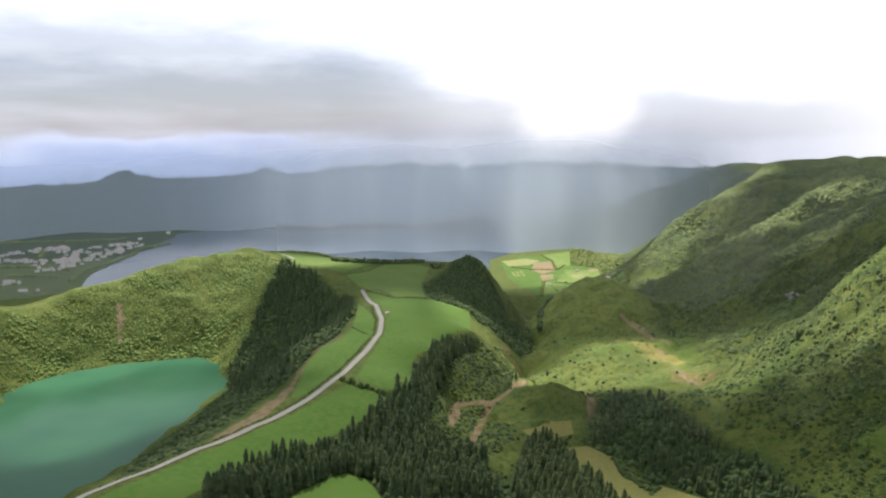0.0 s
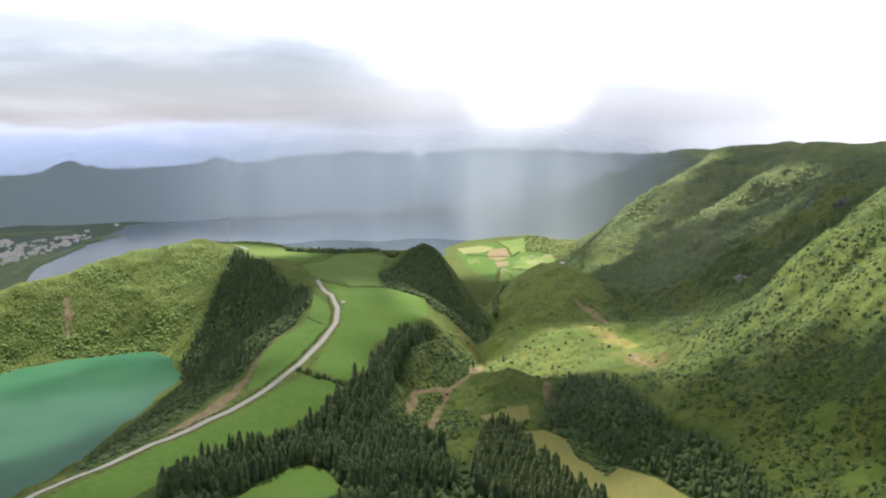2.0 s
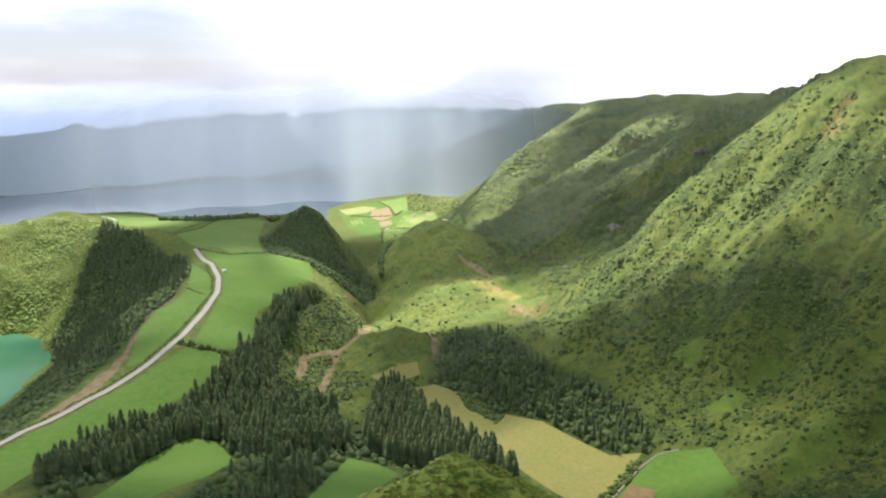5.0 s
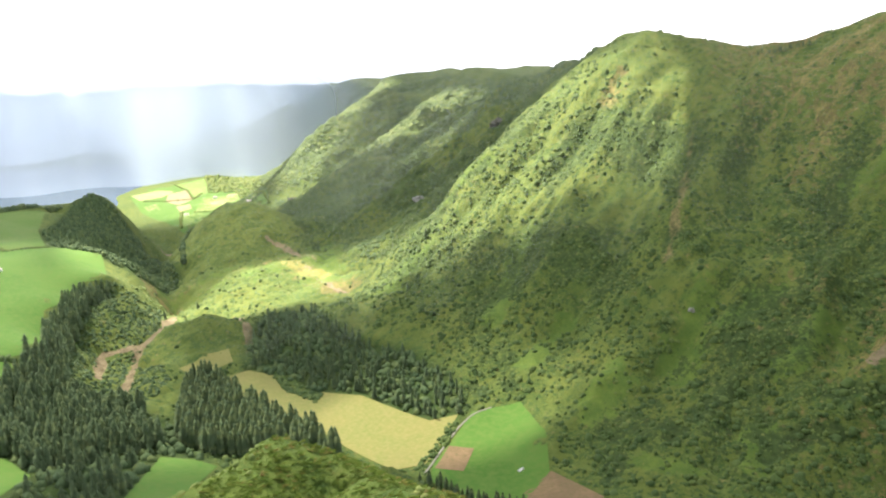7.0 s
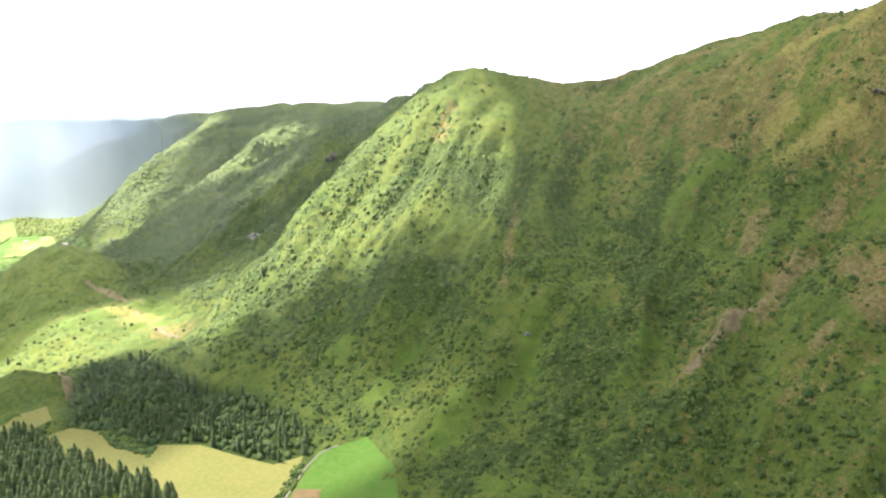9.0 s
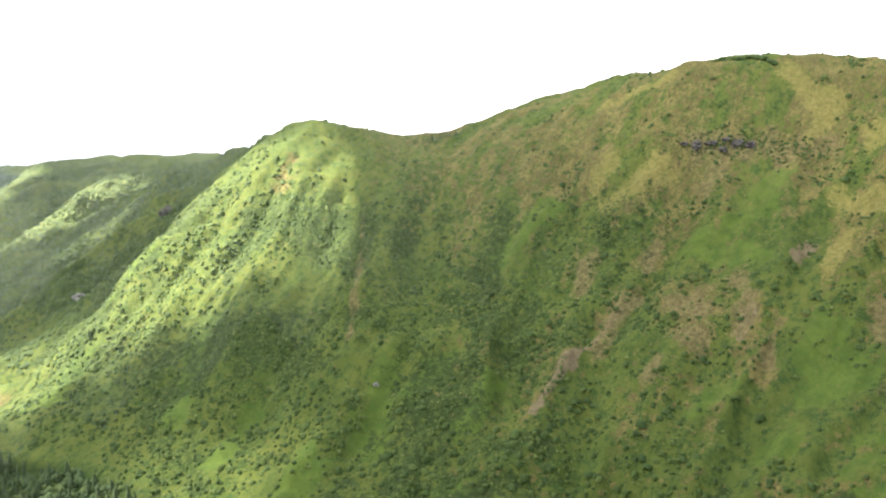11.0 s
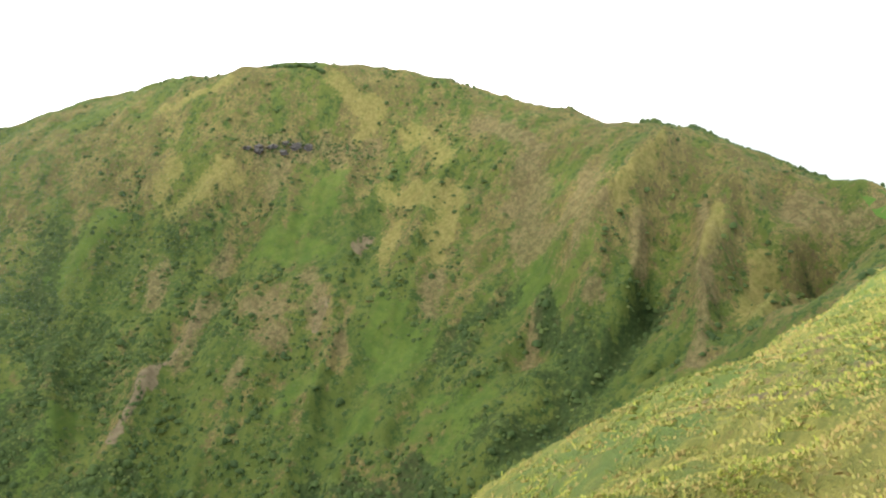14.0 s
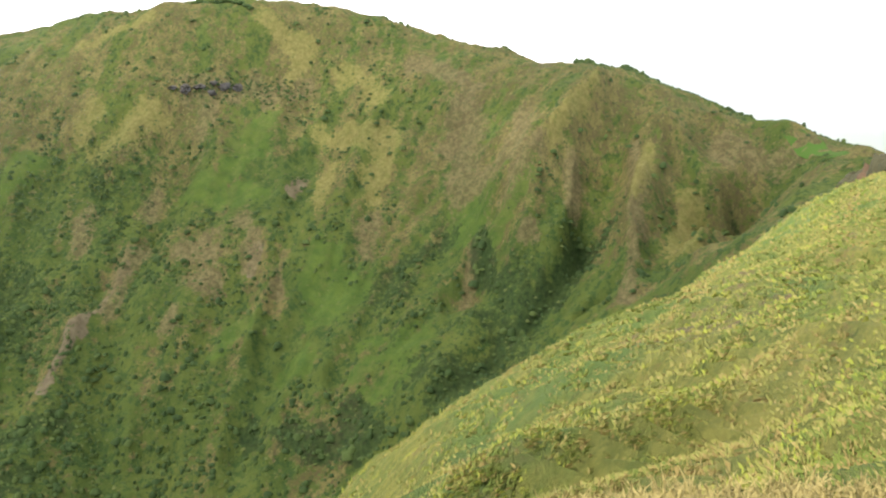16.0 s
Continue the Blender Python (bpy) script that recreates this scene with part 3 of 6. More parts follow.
def inside(poly, x, y):
    r = np.zeros(np.shape(x), bool)
    for (x0, y0), (x1, y1) in zip(poly, poly[1:] + poly[:1]):
        if y0 != y1:
            r ^= ((y0 > y) != (y1 > y)) & (x < (x1 - x0) * (y - y0) / (y1 - y0) + x0)
    return r


def edge_distance(poly, x, y, closed=True):
    d = np.full(np.shape(x), 1e9)
    for (x0, y0), (x1, y1) in zip(poly, poly[1:] + (poly[:1] if closed else [])):
        dx, dy = x1 - x0, y1 - y0
        t = np.clip(((x - x0) * dx + (y - y0) * dy) / max(dx * dx + dy * dy, 1e-9), 0, 1)
        d = np.minimum(d, np.hypot(x - x0 - t * dx, y - y0 - t * dy))
    return d


def smooth(v, a, b):
    t = np.clip((v - a) / (b - a), 0, 1)
    return t * t * (3 - 2 * t)


# plots of land, each an outline in plan
ROAD_LINE = [(-271, 347), (-229, 381), (-219, 433), (-196, 468), (-174, 514), (-146, 563), (-114, 631), (-94, 707), (-81, 789), (-73, 861), (-76, 927), (-90, 1004), (-119, 1102)]
MEADOW_MAIN = [(-110, 1092), (-68, 1066), (-28, 1072), (38, 1082), (36, 927), (11, 921), (-9, 841), (-30, 813), (-33, 684), (-54, 669), (-82, 685), (-76, 772), (-67, 858), (-70, 928), (-86, 1015)]
MEADOW_LOW = [(-88, 667), (-50, 657), (-67, 599), (-97, 555), (-116, 525), (-137, 496), (-153, 439), (-159, 415), (-208, 423), (-190, 457), (-169, 507), (-142, 557), (-109, 621)]
MEADOW_STRIP = [(-120, 1056), (-89, 944), (-80, 863), (-87, 796), (-101, 719), (-120, 640), (-132, 636), (-138, 754), (-121, 820), (-106, 880)]
MEADOW_UPPER = [(-164, 1271), (-99, 1404), (-25, 1404), (-36, 1240), (-26, 1091), (-68, 1073), (-123, 1173)]
MEADOW_TOP = [(-319, 1403), (-246, 1472), (-194, 1406), (-106, 1427), (-170, 1287), (-222, 1320), (-264, 1333)]
MEADOW_NEAR = [(-69, 506), (-51, 497), (-37, 455), (-51, 424), (-70, 405), (-87, 375), (-99, 361), (-121, 374), (-104, 414), (-93, 471)]
MEADOW_SIDE = [(34, 473), (53, 463), (64, 445), (44, 400), (11, 330), (-12, 304), (6, 381)]
HAY_FIELD = [(99, 636), (128, 641), (144, 619), (143, 587), (160, 549), (170, 564), (196, 541), (213, 500), (225, 475), (247, 470), (227, 450), (195, 419), (173, 420), (163, 445), (155, 469), (146, 506), (129, 537), (114, 582)]
PASTURE = [(258, 468), (296, 459), (284, 408), (257, 363), (217, 336), (188, 346), (185, 394), (200, 417), (227, 441)]
SOIL_PATCH = [(221, 435), (234, 422), (212, 397), (197, 410)]
SOIL_FIELD = [(220, 345), (258, 363), (260, 345), (263, 315), (233, 314)]
FAR_PASTURE = [(553, -214), (550, -236), (499, -236), (506, -230)]
HAY_STRIP = [(72, 665), (88, 679), (123, 702), (120, 668), (84, 645)]
LAKE_GREEN = [(-582, 960), (-569, 1006), (-533, 1065), (-489, 1097), (-428, 1118), (-374, 1129), (-326, 1084), (-280, 1012), (-297, 904), (-310, 804), (-321, 726), (-353, 651), (-390, 572), (-438, 426), (-596, 450), (-679, 667)]
LAKE_BLUE = [(-1219, 1951), (-773, 1736), (-313, 1773), (0, 1850), (209, 1989), (556, 2232), (923, 2537), (965, 3156), (314, 3586), (-932, 3477), (-1855, 2968)]
DARK_WOOD = [(-31, 1216), (17, 1440), (50, 1451), (81, 1422), (111, 1389), (137, 1120), (117, 1053), (51, 1023), (-16, 1086)]
RIM_WOOD = [(-285, 1341), (-211, 1253), (-134, 1087), (-116, 1011), (-121, 868), (-140, 765), (-154, 679), (-219, 781), (-309, 1049), (-296, 1133), (-286, 1250)]
CRATER_WOOD = [(-658, 1030), (-636, 1073), (-578, 1173), (-504, 1258), (-445, 1309), (-384, 1339), (-337, 1351), (-289, 1338), (-287, 1234), (-296, 1133), (-306, 1054), (-376, 1123), (-488, 1092), (-562, 1012), (-586, 900)]
LOW_WOOD = [(-148, 426), (-133, 495), (-108, 523), (-84, 554), (-62, 595), (-47, 646), (-24, 794), (11, 902), (39, 919), (30, 880), (8, 820), (-8, 760), (-13, 700), (-14, 640), (0, 612), (32, 592), (40, 500), (-37, 452), (-52, 498), (-71, 492), (-84, 447)]
GROVE_LEFT = [(58, 575), (82, 643), (96, 631), (112, 573), (125, 521), (141, 489), (150, 456), (139, 440), (111, 470), (66, 469), (50, 504)]
GROVE_RIGHT = [(142, 701), (179, 780), (225, 746), (232, 632), (256, 582), (265, 514), (260, 483), (248, 466), (230, 476), (211, 506), (197, 543), (169, 561), (150, 611), (128, 642)]
BOTTOM_WOOD = [(-152, 479), (-119, 497), (-86, 530), (-47, 546), (-27, 641), (-6, 636), (14, 594), (50, 560), (47, 484), (67, 456), (35, 478), (6, 387), (-12, 315), (-71, 350), (-50, 410), (-34, 456), (-51, 503), (-71, 511), (-102, 470), (-117, 400), (-132, 400)]
INNER_SLOPE = [(-265, 942), (-288, 862), (-305, 781), (-212, 479), (-186, 515), (-174, 583), (-163, 641), (-150, 689), (-141, 758), (-166, 713)]
VILLAGE = [(-1478, 1762), (-1033, 1942), (-1017, 2284), (-992, 2725), (-1026, 2978), (-2057, 2451)]
FLAT_PLOTS = [MEADOW_MAIN, MEADOW_LOW, MEADOW_STRIP, MEADOW_UPPER, MEADOW_TOP, MEADOW_NEAR, MEADOW_SIDE, HAY_FIELD, PASTURE, SOIL_FIELD, HAY_STRIP, VILLAGE]
WOOD_PLOTS = [DARK_WOOD, RIM_WOOD, CRATER_WOOD, LOW_WOOD, GROVE_LEFT, GROVE_RIGHT, BOTTOM_WOOD, INNER_SLOPE]
SOIL_TRACKS = [
    ([(14, 596), (32, 682), (46, 760), (74, 794), (103, 924)], 7),
    ([(6, 678), (15, 768), (47, 775)], 4.5),
    ([(156, 806), (149, 727), (140, 690)], 6),
    ([(263, 1096), (283, 1077), (282, 986), (293, 958)], 6),
    ([(275, 960), (275, 886), (279, 803)], 5),
    ([(-168, 549), (-152, 588), (-144, 632)], 10),
    ([(-144, 614), (-140, 675), (-138, 754), (-121, 868)], 6),
    ([(-512, 1181), (-499, 1155), (-490, 1127)], 5),
    ([(157, 1479), (187, 1491)], 22),
]
CROP_PALE = [[(383, 2259), (437, 2276), (434, 2205), (372, 2144)], [(208, 2292), (245, 2313), (243, 2220), (212, 2209)], [(482, 2259), (434, 1858), (424, 1842), (411, 1942)], [(194, 2497), (278, 2544), (320, 2498), (274, 2420), (209, 2403)], [(381, 2019), (412, 1821), (382, 1840), (357, 1929)], [(569, 2614), (571, 2379), (552, 2334), (530, 2432)]]
CROP_BROWN = [[(273, 2336), (297, 2460), (357, 2495), (353, 2340), (298, 2253)], [(452, 2335), (482, 2314), (472, 2278), (440, 2291)], [(287, 2232), (328, 2253), (317, 2154), (283, 2139)]]
CROP_LIGHT = [[(338, 2596), (441, 2632), (408, 2409), (359, 2359), (363, 2514)], [(287, 2106), (338, 1989), (298, 1918), (255, 1900)], [(379, 2339), (477, 2303), (436, 1768), (413, 1794), (371, 2003), (318, 2101)]]
PENINSULA = [[(189, 2498), (280, 2566), (444, 2653), (514, 2640), (611, 2588), (438, 1776), (380, 1831), (329, 1934), (251, 1871), (223, 2030), (193, 2214)]]
CROP_GREEN = [[(248, 2586), (303, 2595), (307, 2550), (258, 2536)], [(507, 2438), (540, 2320), (524, 2284), (488, 2342)], [(344, 2278), (373, 2300), (361, 2162), (329, 2149)], [(196, 2360), (275, 2379), (276, 2213), (229, 2082), (201, 2212)], [(413, 2388), (482, 2330), (472, 2322), (399, 2354)]]
SHORE_WOOD = [(458, 2712), (526, 2699), (619, 2618), (467, 1934), (482, 2330), (417, 2407)]
SHORE_FARMS = [(409, 2307), (393, 2028), (402, 1890), (419, 1895), (287, 2049), (487, 2707)]
HUT = (-71, 952)
TROUGH = (244, 377)
VILLAGE_STREETS = [
    ([(-1458, 2484), (-1335, 2463), (-1207, 2484), (-1170, 2683), (-1159, 2856)], 95, 18),
    ([(-1464, 2670), (-1396, 2734), (-1291, 2683), (-1192, 2452)], 70, 28),
    ([(-1302, 2400), (-1234, 2303)], 6, 14),
    ([(-1200, 2322), (-1201, 2452)], 14, 14),
    ([(-1233, 2090), (-1225, 2146)], 10, 14),
    ([(-1523, 2597), (-1471, 2645)], 8, 12),
    ([(-1280, 2747), (-1171, 2885)], 16, 12),
    ([(-1195, 2975), (-1190, 2990)], 1, 3),
    ([(-1150, 3171), (-1145, 3171)], 1, 2),
    ([(-1111, 2008), (-1095, 2008)], 2, 8),
]
VILLAGE_WOODS = [[(-1382, 2351), (-1281, 2361), (-1156, 2322)], [(-1075, 2171), (-1104, 2322), (-1086, 2528), (-1090, 2683)], [(-1368, 2562), (-1421, 2683)], [(-1687, 2885), (-1465, 2914), (-1250, 2975)], [(-1116, 2747), (-1052, 2914)], [(-1270, 2213), (-1137, 2213)]]
MID_HILL_TREES = [(148, 1140), (160, 1215), (188, 1266)]
HEDGES = [[(-166, 1271), (-132, 1309), (-100, 1421)], [(-115, 1100), (-68, 1066), (-24, 1081)], [(-93, 680), (-74, 666), (-47, 664)], [(-107, 881), (-87, 851)]]
ROAD_FAR = [(-295, 1378), (-282, 1377), (-268, 1358)]
SHORE_HEDGES = [[(270, 2336), (353, 2340), (391, 2413)], [(216, 2380), (271, 2347)], [(318, 2101), (368, 1987), (411, 1786)], [(338, 2596), (360, 2495), (353, 2340)], [(285, 2128), (250, 1902)], [(446, 2641), (411, 2408)], [(482, 2330), (438, 1776)]]
TREE_ROW = [(-200, 1377), (-149, 1382), (-89, 1412), (-4, 1449)]
FAR_HEDGE = [(-300, 1411), (-244, 1460), (-204, 1406)]
PASTURE_TRACK = [(188, 406), (211, 430), (237, 453), (259, 466), (274, 465)]
FIELD_BUSHES = [(144, 617), (143, 587), (160, 547), (169, 562), (151, 582), (151, 616)]
SHRUB_LINE = [(185, 411), (219, 436), (244, 462), (239, 465), (205, 435), (180, 410)]
LOW_ROW = [(181, 394), (193, 349), (213, 321), (233, 297)]
ROCKS = [(622, 1027), (484, 1034), (621, 1021), (421, 411), (471, 1676)]
CLIFF = [(737, 291), (746, 260), (756, 233), (756, 197), (759, 166)]
NOTCH_TREES = [(700, 620), (720, 593), (745, 577)]
TOP_BUSHES = [(828, 299), (839, 265), (824, 238)]
RIDGE_TREES = [(718, -90), (695, -112), (683, -135)]
SLOPE_TREES = [(355, 746), (316, 987), (313, 1007), (317, 1024), (129, 914), (89, 900), (300, 675), (307, 1012)]
RIBS = [
    ([(615, -93), (587, -65), (564, -34), (566, -8)], 14, 32),
    ([(573, -139), (559, -122), (515, -106), (482, -94)], 16, 30),
    ([(582, -101), (562, -92), (525, -59)], 8, 20),
    ([(603, -104), (580, -97), (519, -72), (449, -37)], -8, 32),
    ([(540, -154), (530, -164), (444, -155)], -7, 30),
    ([(531, -146), (520, -170), (470, -131)], 9, 16),
    ([(561, -199), (536, -203), (466, -161)], -7, 26),
    ([(590, -182), (558, -186), (526, -165)], 8, 18),
    ([(730, 297), (696, 314), (665, 327)], 8, 22),
    ([(589, 283), (536, 286), (496, 292), (456, 293)], 7, 14),
    ([(571, 157), (518, 164), (464, 164)], 6, 14),
    ([(597, 10), (537, -4), (450, -15)], -14, 45),
    ([(675, 270), (628, 268), (590, 268)], -7, 22),
    ([(710, 371), (654, 398), (593, 411)], 5, 18),
    ([(720, 325), (663, 360), (603, 381)], -6, 20),
    ([(718, 556), (602, 503), (489, 442)], -9, 40),
    ([(739, 115), (678, 114), (589, 111)], 5, 25),
    ([(748, 178), (651, 154), (566, 151)], -5, 25),
    ([(723, 1183), (618, 1080), (509, 1090), (393, 1093)], 22, 70),
    ([(582, 968), (393, 797), (334, 872)], -24, 65),
    ([(888, 2035), (628, 1929), (473, 1829)], 24, 90),
    ([(892, 1824), (669, 1748), (509, 1712)], -26, 70),
    ([(926, 1702), (664, 1597), (494, 1539), (395, 1501)], 20, 70),
    ([(581, 714), (556, 724), (515, 754), (438, 767), (363, 782)], 9, 60),
    ([(625, 654), (548, 591), (458, 540), (366, 499)], -12, 45),
    ([(646, 569), (523, 502), (427, 445)], 10, 50),
    ([(643, 492), (506, 428), (389, 391)], -10, 45),
    ([(385, 416), (343, 410), (278, 388)], 8, 25),
    ([(518, 358), (410, 342), (325, 330)], 7, 30),
    ([(606, -92), (571, -54), (554, -25), (545, -5)], 12, 13),
    ([(589, -48), (566, -32), (548, -10)], -9, 15),
    ([(578, -128), (567, -112), (520, -104), (488, -98), (445, -91)], 12, 13),
    ([(567, -72), (540, -67), (520, -59)], 10, 12),
    ([(566, -138), (536, -152), (520, -164)], -10, 12),
    ([(525, -88), (506, -60), (472, -24), (435, 18)], -9, 20),
    ([(524, -187), (510, -181)], -18, 22),
    ([(486, -146), (458, -130)], 6, 13),
    ([(106, 939), (111, 1028), (126, 1103)], -22, 50),
    ([(112, 1145), (146, 1342), (184, 1589), (225, 1836)], -45, 95),
]
DOMES = [(221, 1190, 130, 28), (54, 1399, 150, 9), (100, 738, 60, 10), (49, 658, 40, 8), (232, 932, 60, 8)]
DRY_AND_LIT_TRACKS = [
    ([(609, -98), (579, -64), (555, -33)], 34),
    ([(573, -139), (554, -121), (505, -100)], 34),
    ([(590, -182), (554, -185), (466, -161)], 30),
    ([(603, -115), (596, -149), (593, -183)], 22),
    # next four lines lighten the basin's ground colour in place of sunlight
    ([(136, 1014), (199, 1021), (253, 986)], 32),
    ([(265, 951), (285, 815)], 24),
    ([(93, 1009), (116, 1001)], 14),
    ([(77, 1052), (94, 1014)], 12),
    ([(731, 298), (696, 314), (660, 328)], 11),
    ([(589, 283), (539, 285), (496, 292), (456, 293)], 5),
    ([(603, 228), (567, 213)], 22),
    ([(600, 177), (562, 170)], 10),
    ([(588, 156), (546, 154)], 8),
    ([(741, 112), (697, 133), (645, 127)], 18),
    ([(704, 83), (641, 78)], 12),
    ([(811, 187), (785, 175)], 14),
    ([(613, -92), (580, -54)], 7),
    ([(570, -139), (545, -114), (511, -101)], 9),
    ([(557, 5), (518, 7)], 9),
    ([(585, 695), (558, 681)], 14),
    ([(715, 373), (680, 381)], 12),
]
# dry yellow grass on the mountain's face, and one lightened strip in the basin: lines and half widths
STRAW_AND_LIT_PATCHES = [
    ([(719, 306), (676, 343)], 13), ([(714, 358), (689, 361)], 10), ([(778, 136), (731, 96)], 12), ([(799, 175), (780, 182)], 13),
    ([(713, 144), (688, 80)], 11), ([(702, 87), (653, 84)], 10), ([(681, 131), (642, 133)], 9), ([(657, 98), (640, 91)], 11),
    ([(814, 221), (797, 186)], 11), ([(799, 339), (776, 398)], 9), ([(604, -89), (571, -54)], 5), ([(558, -122), (511, -104)], 5), ([(525, -146), (466, -127)], 10),
    # sunlit basin, its glow put into the ground colour
    ([(255, 975), (285, 900)], 14),
]
# dead brown fern
FERN_PATCHES = [
    ([(688, 14), (624, 8)], 20), ([(628, -34), (565, -26)], 16), ([(566, -70), (540, -67)], 6), ([(564, -112), (492, -103), (429, -87)], 6),
    ([(524, -40), (524, -32)], 6), ([(554, 4), (526, 8)], 4), ([(565, -176), (534, -226)], 13), ([(768, 64), (706, -2)], 11),
    ([(591, 226), (566, 214)], 17), ([(600, 180), (576, 177)], 9), ([(590, 157), (557, 155)], 5),
]
FERN_PATCHES_UPPER = [
    ([(616, 87), (591, 87)], 10), ([(601, 278), (538, 279)], 10), ([(739, 283), (765, 166)], 13), ([(723, 259), (691, 253)], 12),
    ([(630, 338), (593, 325)], 9), ([(658, 286), (640, 284)], 8), ([(567, 568), (442, 462)], 4), ([(627, 193), (621, 196)], 9), ([(533, 227), (518, 226)], 6),
]
# short bright green turf with hardly a shrub
TURF_PATCHES = [
    ([(429, 385), (459, 376)], 13), ([(654, 401), (602, 414)], 14), ([(660, 247), (650, 200)], 19), ([(575, 122), (560, 102)], 18),
    ([(508, 181), (536, 173)], 11), ([(488, 73), (485, 51)], 17), ([(429, 324), (470, 333)], 11), ([(539, 108), (553, 89)], 17),
    ([(467, 63), (468, 48)], 15), ([(498, 133), (506, 123)], 14), ([(552, -29), (547, -21)], 12), ([(610, 13), (567, 0)], 14), ([(722, 199), (678, 224)], 16),
]
TURF_AND_LIT_PATCHES = [
    # these two brighten the basin's colour to paint the sun on it
    ([(140, 1015), (200, 1012), (262, 962)], 45), ([(322, 1035), (285, 880)], 26),
    ([(430, 410), (392, 387)], 18), ([(351, 407), (319, 398)], 17), ([(393, 612), (329, 558)], 11), ([(370, 504), (324, 494)], 12),
    ([(326, 719), (298, 702)], 18), ([(435, 762), (389, 774)], 13), ([(379, 303), (354, 289)], 11), ([(308, 327), (326, 297)], 11),
]
# thickets of dark shrubs; the four-point line darkens a gully
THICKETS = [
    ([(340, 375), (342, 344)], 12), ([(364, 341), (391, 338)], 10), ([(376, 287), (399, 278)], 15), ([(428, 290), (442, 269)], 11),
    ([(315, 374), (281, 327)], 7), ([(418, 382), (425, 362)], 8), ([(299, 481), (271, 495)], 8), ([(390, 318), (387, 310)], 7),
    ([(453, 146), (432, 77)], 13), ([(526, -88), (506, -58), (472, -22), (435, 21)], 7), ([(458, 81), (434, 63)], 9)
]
# hollows whose shade is painted as dark tint, with shrubs set in them
DARK_HOLLOWS_SOUTH = [([(524, -187), (510, -181)], 13), ([(525, -72), (494, -53)], 9), ([(554, 0), (497, -19)], 6)]
SOIL_TRACKS += [([(577, 278), (513, 287), (458, 288)], 4.5), ([(668, 155), (651, 162)], 5), ([(593, 179), (577, 178)], 5)]


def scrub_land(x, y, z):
    """Where shrubs grow thick and the ground colour is darkened: the mountain's lower flank, the spurs and the hollow
    under the south rim.
    """
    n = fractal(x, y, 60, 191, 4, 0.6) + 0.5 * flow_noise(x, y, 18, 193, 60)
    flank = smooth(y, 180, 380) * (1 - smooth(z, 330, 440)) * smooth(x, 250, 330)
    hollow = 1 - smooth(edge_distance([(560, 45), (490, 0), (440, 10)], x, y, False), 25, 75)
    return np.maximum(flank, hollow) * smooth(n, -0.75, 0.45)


def patch_share(lines, x, y):
    """How far a point lies inside any of the patches, with wavering edges."""
    n = fractal(x, y, 17, 181, 3, 0.6)
    out = np.zeros(np.shape(x))
    for line, w in lines:
        out = np.maximum(out, 1 - smooth(edge_distance(line, x, y, False) + 0.6 * w * n, 0.1 * w, 1.5 * w))
    return out


def base_height(x, y):
    z = np.empty(len(x))
    for i in range(0, len(x), 20000):
        d = np.hypot(x[i:i + 20000, None] - KNOTS[None, :, 0], y[i:i + 20000, None] - KNOTS[None, :, 1])
        z[i:i + 20000] = -d @ WEIGHT[:-1] + WEIGHT[-1]
    return z


# the way down the slope, on a wide grid over the mountain and the spurs
FLOW_X, FLOW_Y, FLOW_STEP = 130.0, -460.0, 16.0
_fx, _fy = np.meshgrid(np.arange(FLOW_X, 1250, FLOW_STEP), np.arange(FLOW_Y, 2950, FLOW_STEP))
_fz = base_height(_fx.ravel(), _fy.ravel()).reshape(_fx.shape)
for _ in range(4):
    _p = np.pad(_fz, 1, mode="edge")
    _fz = (_p[:-2, 1:-1] + _p[2:, 1:-1] + _p[1:-1, :-2] + _p[1:-1, 2:] + 2 * _fz) / 6
_dy, _dx = np.gradient(_fz)
_len = np.hypot(_dx, _dy) + 0.3
FLOW_DX, FLOW_DY = _dx / _len, _dy / _len


def flow_noise(x, y, size, seed, reach):
    """Noise drawn out along the slope, as water and slides draw it; 0 away from the mountain."""
    out = np.zeros(np.shape(x))
    m = (x > 140) & (x < 1220) & (y > -440) & (y < 2900)
    px0, py0 = x[m], y[m]
    total = np.zeros(len(px0))
    for way in (1, -1):
        px, py = px0.copy(), py0.copy()
        for k in range(7):
            u, v = np.clip((px - FLOW_X) / FLOW_STEP, 0, _fx.shape[1] - 1.01), np.clip((py - FLOW_Y) / FLOW_STEP, 0, _fx.shape[0] - 1.01)
            i, j = u.astype(int), v.astype(int)
            u, v = u - i, v - j
            gx = (FLOW_DX[j, i] * (1 - u) + FLOW_DX[j, i + 1] * u) * (1 - v) + (FLOW_DX[j + 1, i] * (1 - u) + FLOW_DX[j + 1, i + 1] * u) * v
            gy = (FLOW_DY[j, i] * (1 - u) + FLOW_DY[j, i + 1] * u) * (1 - v) + (FLOW_DY[j + 1, i] * (1 - u) + FLOW_DY[j + 1, i + 1] * u) * v
            px, py = px + way * gx * reach / 7, py + way * gy * reach / 7
            total += fractal(px, py, size, seed, 2)
    out[m] = total / 14 * 2.2
    return out


def calm(x, y):
    """0 where the ground is smooth (meadows, road, plain), 1 on rough hillsides."""
    c = np.ones(np.shape(x))
    for poly in FLAT_PLOTS:
        inn = inside(poly, x, y)
        c = np.minimum(c, np.where(inn, 0.0, smooth(edge_distance(poly, x, y), 5, 45)))
    c = np.minimum(c, smooth(edge_distance(ROAD_LINE, x, y, False), 8, 40))
    return c


